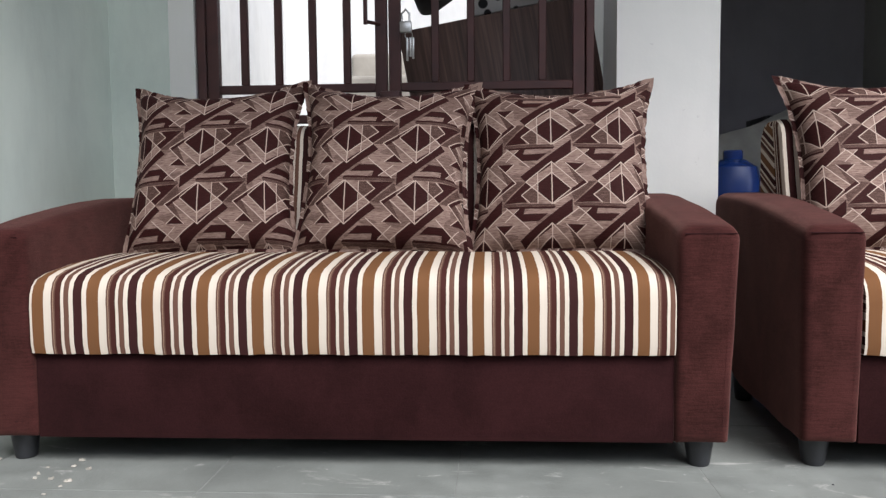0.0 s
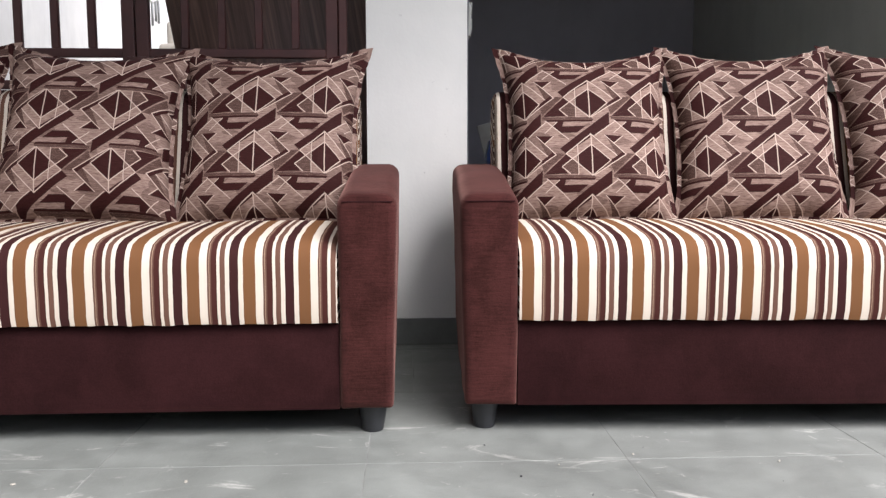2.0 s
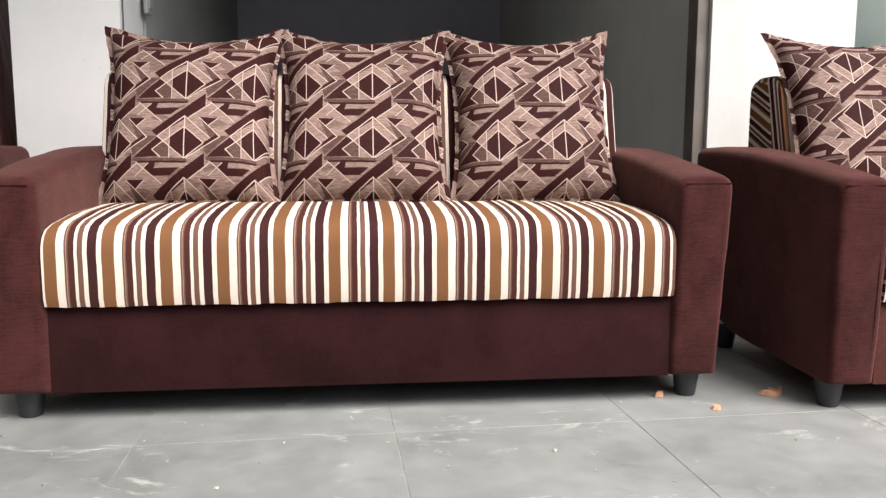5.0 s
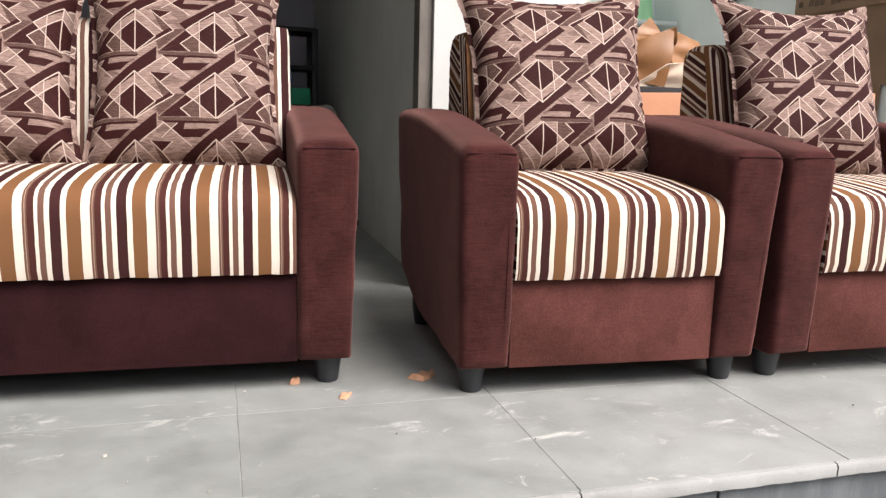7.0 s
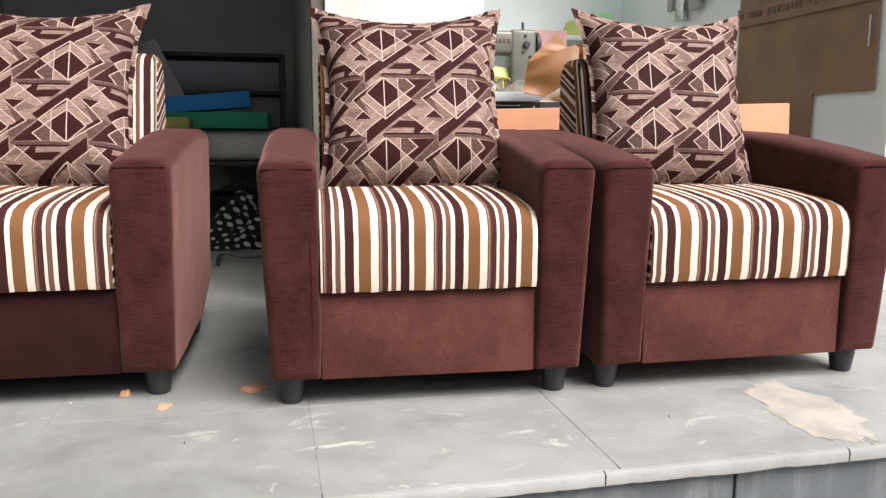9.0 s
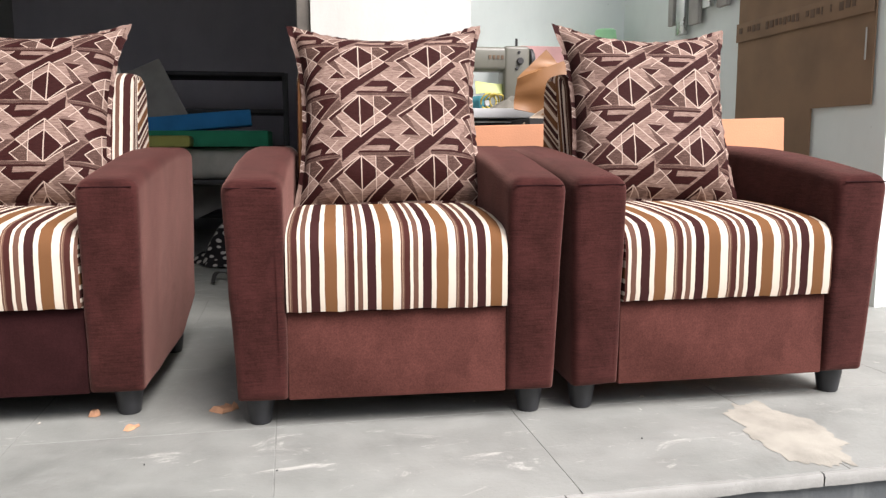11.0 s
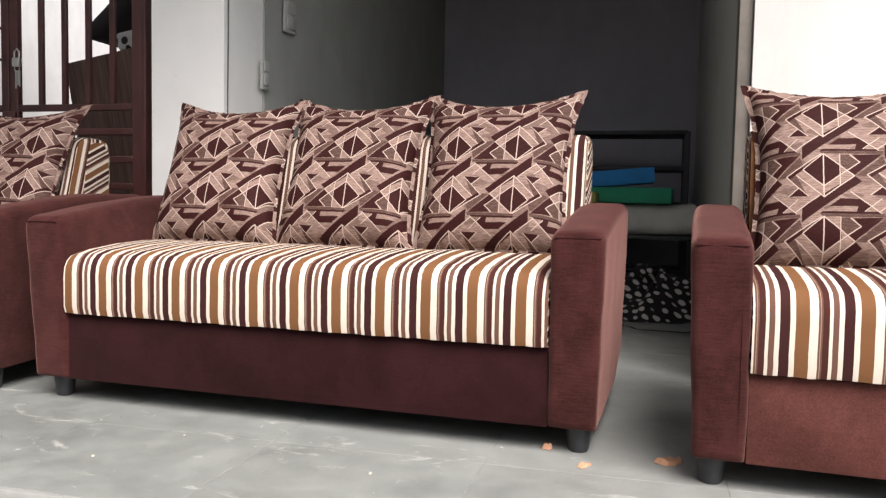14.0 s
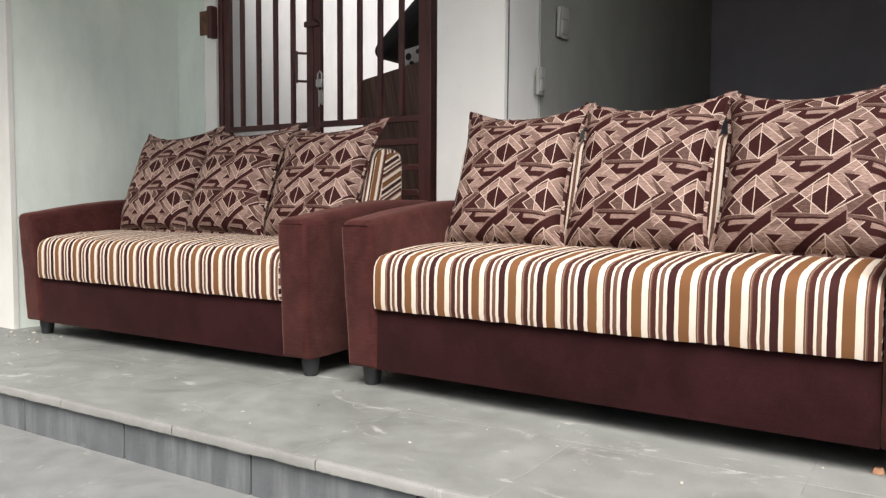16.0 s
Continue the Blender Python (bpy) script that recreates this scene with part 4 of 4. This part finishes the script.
part("motor_tray", box(-0.45, -0.15, 0.70, 0.16, 0.2, 0.775, 0.01), M_BLACK, tb)
for x in (-0.46, 0.24):
    part("leg", box(x - 0.02, -0.2, 0, x + 0.02, 0.2, 0.70, 0.004), M_BLACK, tb)
sm = thing("sewing_machine", pose(3.97, 3.50, 0.832), "beige industrial sewing machine on the white table", "sewing machine")
part("bed", box(-0.42, -0.09, 0, 0.08, 0.09, 0.03, 0.006), M_MACHINE, sm)
part("arm", box(-0.42, -0.055, 0.19, 0.07, 0.055, 0.30, 0.02, 3), M_MACHINE, sm)
part("pillar", box(-0.04, -0.06, 0.02, 0.085, 0.06, 0.305, 0.016, 3), M_MACHINE, sm)
part("head", box(-0.42, -0.05, 0.10, -0.34, 0.05, 0.29, 0.015, 3), M_MACHINE, sm)
_k = part("thread_post", tube([(0.035, 0, 0.30), (0.035, 0, 0.345)], 0.006), M_BLACK, sm)
part("dial", lathe([(0.016, 0), (0.016, 0.012), (0.013, 0.015)], 18), M_BLACK, sm, "", pose(0.035, -0.06, 0.235, 90))
for x, z in ((0.02, 0.20), (0.055, 0.18), (0.03, 0.275), (0.06, 0.14)):
    part("screw", lathe([(0.007, 0), (0.007, 0.005), (0.005, 0.007)], 12), M_BLACK, sm, "", pose(x, -0.06, z, 90))
part("hand_wheel", lathe([(0.05, 0), (0.06, 0.006), (0.06, 0.02), (0.05, 0.026)], 24), M_BLACK, sm, "", pose(0.088, 0, 0.24, 0, 90, 0))
for k in range(4):
    part("letter_bar", box(-0.115 + k * 0.02, -0.0585, 0.243, -0.103 + k * 0.02, -0.0555, 0.26), M_INK, sm)
for x, y, r, mm, lab in ((3.80, 3.40, 0.035, M_TEAL, "teal thread spool on the sewing table"), (3.97, 3.33, 0.028, M_GREYCLOTH, "grey thread spool on the sewing table")):
    sp = thing("thread_spool", pose(x, y, 0.832 + r, 90, 0, 25), lab, "spool")
    part("thread", lathe([(r * 0.7, -0.05), (r, -0.04), (r, 0.04), (r * 0.7, 0.05)], 20), mm, sp)
    part("core", lathe([(r * 0.4, -0.06), (r * 0.4, 0.06)], 14), M_TABLE, sp)
solid("plastic_cover", thicken(sheet(10, 6, lambda u, v: Vector((0.13 * u, 0.02 * v, 0.055 * v + 0.006 * math.sin(3 * u + 2 * v)))), 0.003), M_YELLOW, pose(3.80, 3.47, 0.915), "yellow-green plastic cover under the machine's arm", "cover")
for _k in range(3):
    solid("cord_coil", tube([(0.036 * math.cos(q / 3), 0.012 * math.sin(q * 0.7 + _k), 0.036 * math.sin(q / 3)) for q in range(20)], 0.0045, 6), M_ROPE, pose(3.83 + 0.022 * _k, 3.34 + 0.01 * _k, 0.873, 8 * _k, 0, 12 * _k), "yellow cord coiled on the sewing table", "cord", "cord coils")
def rag(u, v):
    return Vector((0.26 * (u - 0.5), 0.10 * (v - 0.5), 0.055 * math.sin(math.pi * u) * math.sin(math.pi * v) * (1 + 0.9 * noise.noise((u * 6, v * 5, 4)))))
solid("rag", sheet(26, 12, rag), M_RAG, pose(3.95, 3.32, 0.832), "grey rag heaped on the sewing table", "rag")
# folded tan leatherette standing on a dark box behind the armchairs
def folded(pts, mat, name, label, m):
    bm = bmesh.new()
    c = [Vector(p) for p in pts]
    k = 10
    g = [[None] * (k + 1) for _ in range(k + 1)]
    for i in range(k + 1):
        for j in range(k + 1):
            u, v = i / k, j / k
            p = c[0] * (1 - u) * (1 - v) + c[1] * u * (1 - v) + c[2] * u * v + c[3] * (1 - u) * v
            p.y += 0.012 * math.sin(3 * u + 4 * v) + 0.01 * noise.noise((u * 3, v * 3, len(name)))
            g[i][j] = bm.verts.new(p)
    for i in range(k):
        for j in range(k):
            bm.faces.new((g[i][j], g[i + 1][j], g[i + 1][j + 1], g[i][j + 1]))
    return solid(name, thicken(bm, 0.004), mat, m, label, "leatherette", "leatherette offcuts")


solid("dark_box", box(-0.16, -0.13, 0, 0.16, 0.13, 0.78, 0.006), M_UNDER, pose(4.03, 2.98, 0), "dark box standing behind the armchairs", "box")
folded(((-0.20, 0, 0.0), (-0.02, -0.06, -0.04), (0.02, -0.05, 0.20), (-0.19, 0.0, 0.12)), M_TAN, "leatherette_fold", "folded tan leatherette lying on a dark box", pose(4.03, 2.93, 0.82))
folded(((-0.19, 0.0, 0.12), (0.02, -0.05, 0.20), (0.06, 0.02, 0.10), (-0.06, 0.03, 0.24)), M_TAN, "leatherette_fold", "folded tan leatherette lying on a dark box", pose(4.03, 2.93, 0.82))
folded(((-0.17, -0.02, -0.06), (0.16, -0.07, -0.05), (0.14, -0.05, 0.07), (-0.02, -0.06, 0.05)), M_TANBACK, "leatherette_flap", "cream backing of tan leatherette turned outwards", pose(4.03, 2.93, 0.82))
folded(((0.02, -0.04, 0.06), (0.20, 0.0, 0.04), (0.19, 0.03, 0.15), (0.03, 0.0, 0.19)), M_TAN, "leatherette_fold", "crumpled tan leatherette heaped on a dark box", pose(4.03, 2.93, 0.82))
solid("foam_board", box(-0.78, -0.03, 0, 0.78, 0.03, 0.737, 0.006), M_FOAM_ORANGE, pose(4.13, 2.72, 0.022, -1, -1.6, -1), "peach foam board standing behind the armchairs", "foam")
# cardboard sheet with a cut corner, leaning on the side wall
cbd = thing("cardboard_sheet", pose(5.285, 3.70, 0.0, 0, 0, -90), "large flattened brown cardboard sheet leaning on the wall", "cardboard")
bmc = bmesh.new()
vs = [bmc.verts.new((x, 0, z)) for x, z in ((0.0, 0.0), (0.62, 0.0), (0.62, CARD_STEP), (1.0, CARD_STEP), (1.0, 1.62), (0.0, 1.52))]
bmc.faces.new(vs)
part("sheet", thicken(bmc, 0.008), M_CARD, cbd)
part("strip", box(0.0, -0.013, CARD_TEXT - 0.05, 1.0, -0.0095, CARD_TEXT + 0.045, 0.001), M_CARD, cbd, "printed band of the cardboard")
_r = random.Random(5)
_x = 0.03
while _x < 0.94:
    _w = _r.choice((0.008, 0.02, 0.026, 0.03))
    part("letter_bar", box(_x, -0.0165, CARD_TEXT - 0.018 + 0.012 * _r.random(), _x + _w, -0.0135, CARD_TEXT + 0.02), M_INK, cbd)
    _x += _w + _r.choice((0.012, 0.014, 0.05))
part("tape", box(0.962, -0.013, 1.02, 0.968, -0.0095, 1.15), M_SWITCH, cbd)
cone = thing("thread_cone", pose(5.09, 5.03, CONE_Z), "mint green thread cone on a shelf", "thread cone")
part("thread", lathe([(0.085, 0.0), (0.09, 0.012), (0.07, 0.16), (0.06, 0.168)], 22), M_MINT, cone)
cone2 = thing("thread_cone", pose(4.88, 5.03, CONE_Z), "yellow thread cone on a shelf", "thread cone")
part("thread", lathe([(0.085, 0.0), (0.09, 0.012), (0.06, 0.10), (0.05, 0.105)], 22), M_YELLOW, cone2)
shelf = thing("wall_shelf", pose(4.78, 5.02, CONE_Z - 0.032), "small white wall shelf behind the sewing machine", "shelf")
part("board", box(-0.45, -0.16, 0, 0.5, 0.18, 0.03, 0.003), M_SEW, shelf)
solid("pink_cloth", box(-0.14, -0.01, 0, 0.14, 0.01, 1.25, 0.006), M_PINK, pose(4.40, 4.3, 0.0), "pink cloth hanging behind the sewing table", "cloth")
tools = thing("tool_rail", pose(5.295, 4.10, TOOL_Z), "grey metal tools hanging on a wall rail", "tool rail")
part("rail", box(-0.02, -0.32, 0.1, 0, 0.38, 0.125, 0.003), M_GREYCLOTH, tools)
for k, (y, w, hh) in enumerate(((-0.28, 0.10, 0.12), (-0.12, 0.08, 0.10), (0.02, 0.11, 0.17), (0.18, 0.10, 0.21), (0.30, 0.06, 0.14))):
    part("tool", box(-0.05, y - w / 2, 0.1 - hh, -0.021, y + w / 2, 0.14, 0.006), M_STEEL if k % 2 else M_GREYCLOTH, tools)
wire = thing("wall_flex", pose(3.95, BACK_SEW - 0.006, 1.2), "thin dark flex hanging on the back wall", "flex")
part("wire", tube([(0.02 * math.sin(k * 0.9), 0, k * 0.1) for k in range(12)], 0.004, 6), M_CABLE, wire)

# ---- small things on the platform ----
def chip(x, y, r, h, seed, mat, label, cat="brick chip", lift=0.0):
    bm = bmesh.new()
    rng = random.Random(seed)
    n = 11
    lo = [bm.verts.new((r * rng.uniform(0.55, 1.25) * math.cos(2 * math.pi * k / n), 0.62 * r * rng.uniform(0.55, 1.25) * math.sin(2 * math.pi * k / n), 0)) for k in range(n)]
    hi = [bm.verts.new((v.co.x * 0.8 + 0.1 * r, v.co.y * 0.8, h * rng.uniform(0.25, 1.2))) for v in lo]
    for k in range(n):
        bm.faces.new((lo[k], lo[(k + 1) % n], hi[(k + 1) % n], hi[k]))
    bm.faces.new(lo[::-1]), bm.faces.new(hi)
    return solid(cat.replace(" ", "_"), bm, mat, pose(x, y, 0.001 + lift, 0, 0, rng.uniform(-40, 40)), label, cat, "debris on the platform")


chip(2.750, 1.828, 0.037, 0.020, 1, M_CLAY, "orange broken brick flake on the paving")
chip(2.540, 1.735, 0.020, 0.010, 2, M_CLAY, "small orange brick crumb on the paving")
chip(2.435, 1.850, 0.014, 0.016, 3, M_CLAY, "small orange brick crumb on the paving")
_r = random.Random(7)
for _i in range(40):
    chip(_r.uniform(-1.2, 4.4), _r.uniform(1.24, 1.85), _r.uniform(0.002, 0.0065) * (1.0 if _i % 3 else 0.4), _r.uniform(0.002, 0.005), 20 + _i, M_CHIP if _i % 3 else M_LEG, "tiny crumb of mortar on the paving" if _i % 3 else "tiny dark crumb on the paving", "crumb")


for _i in range(26):
    chip(_r.uniform(-1.38, -0.95), _r.uniform(1.55, 1.95), _r.uniform(0.004, 0.012), _r.uniform(0.003, 0.007), 120 + _i, M_LIME if _i % 2 else M_CHIP, "pale crumb of plaster by the green wall", "crumb")


def splash(u, v):
    a = u * 2 * math.pi
    k = 1 + 0.35 * noise.noise((2.2 * math.cos(a), 2.2 * math.sin(a), 3)) + 0.18 * noise.noise((7 * math.cos(a), 7 * math.sin(a), 9))
    return Vector((0.10 * k * v * math.cos(a), 0.20 * k * v * math.sin(a) * (1 + 0.25 * max(0, noise.noise((12 * math.cos(a), 12 * math.sin(a), 2)))), 0.0018 * (1 - v ** 4) + 0.0004))


solid("lime_spill", sheet(90, 8, splash), M_LIME, pose(4.05, 1.405, 0.0005, 0, 0, -8), "dried cream putty spilled on the paving", "spill")

# ---- paving, last ----
floor = structure("floor", box(-3.6, FLOOR_EDGE + 0.0195, LOW - 0.03, 6.8, 7.0, -0.0014), M_JOINT, "raised platform of grey limestone slabs")
low_floor = structure("pavement", box(-6, -4, LOW - 0.028, 9, FLOOR_EDGE + 0.02, LOW - 0.0014), M_JOINT, "lower paving of grey limestone slabs")
XJ = [0.108 + 0.5535 * k for k in range(-7, 13)]
XS = [2.880 + 0.586 * k for k in range(-11, 7)]
YJ = [FLOOR_EDGE, 1.68, 2.24, 2.80, 3.36, 3.92, 4.48, 5.04, 5.6, 6.16, 6.72]
_r = random.Random(3)


def slab_mesh(name, w, d, t, mat, seed):
    bm = box(0.0011, 0.0011, -t, w - 0.0011, d - 0.0011, 0, 0.0006, 1)
    return finish(bm, name, mat, False)


for _j in range(len(YJ) - 1):
    shift = 0.0 if _j < 2 else (0.27 if _j % 2 else 0.11)
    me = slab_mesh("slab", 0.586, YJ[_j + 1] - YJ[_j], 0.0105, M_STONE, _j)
    for x in XS:
        o = new("slab", me)
        o.parent = floor
        o.location = (x + shift, YJ[_j], _r.uniform(-0.0006, 0.0))
def nosing_mesh(seed):
    """The slab's front edge: limewashed, chipped, with a ragged lower rim."""
    bm = bmesh.new()
    top, mid, low, back = [], [], [], []
    n = 46
    for k in range(n + 1):
        x = 0.0015 + 0.5505 * k / n
        q = 0.003 * noise.noise((x * 14, seed, 0)) + 0.004 * max(0.0, noise.noise((x * 45, seed, 3)) - 0.25)
        z = -0.027 + 0.0022 * noise.noise((x * 9, seed, 7)) + 0.0022 * noise.noise((x * 60, seed, 9))
        back.append(bm.verts.new((x, FLOOR_EDGE - 0.0006, -0.0006)))
        top.append(bm.verts.new((x, FLOOR_EDGE - 0.010 + q, -0.0012)))
        mid.append(bm.verts.new((x, FLOOR_EDGE - 0.014 + q, -0.008)))
        low.append((bm.verts.new((x, FLOOR_EDGE - 0.013 + q, z)), bm.verts.new((x, FLOOR_EDGE + 0.012, z + 0.003))))
    for k in range(n):
        for r, s in ((back, top), (top, mid), (mid, [p[0] for p in low]), ([p[0] for p in low], [p[1] for p in low])):
            bm.faces.new((r[k], r[k + 1], s[k + 1], s[k]))
    return finish(bm, "nosing", M_NOSE)


noses = [nosing_mesh(q) for q in range(5)]
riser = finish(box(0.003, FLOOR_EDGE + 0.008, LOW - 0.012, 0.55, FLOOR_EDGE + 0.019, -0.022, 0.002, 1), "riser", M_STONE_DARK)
for x in XJ:
    for nm, me, sh in (("nosing", noses[int(x * 7) % 5], 0.0), ("riser", riser, 0.30)):
        o = new(nm, me)
        o.parent = floor
        o.location = (x + sh, 0, 0)
low_me = slab_mesh("low_slab", 0.62, 0.62, 0.011, M_LOWSTONE, 5)
for _i in range(-5, 12):
    for _j in range(0, 6):
        o = new("slab", low_me)
        o.parent = low_floor
        o.location = (_i * 0.62 - 0.1 + 0.31 * (_j % 2), FLOOR_EDGE + 0.006 - 0.62 * (_j + 1), LOW + _r.uniform(-0.0006, 0.0))
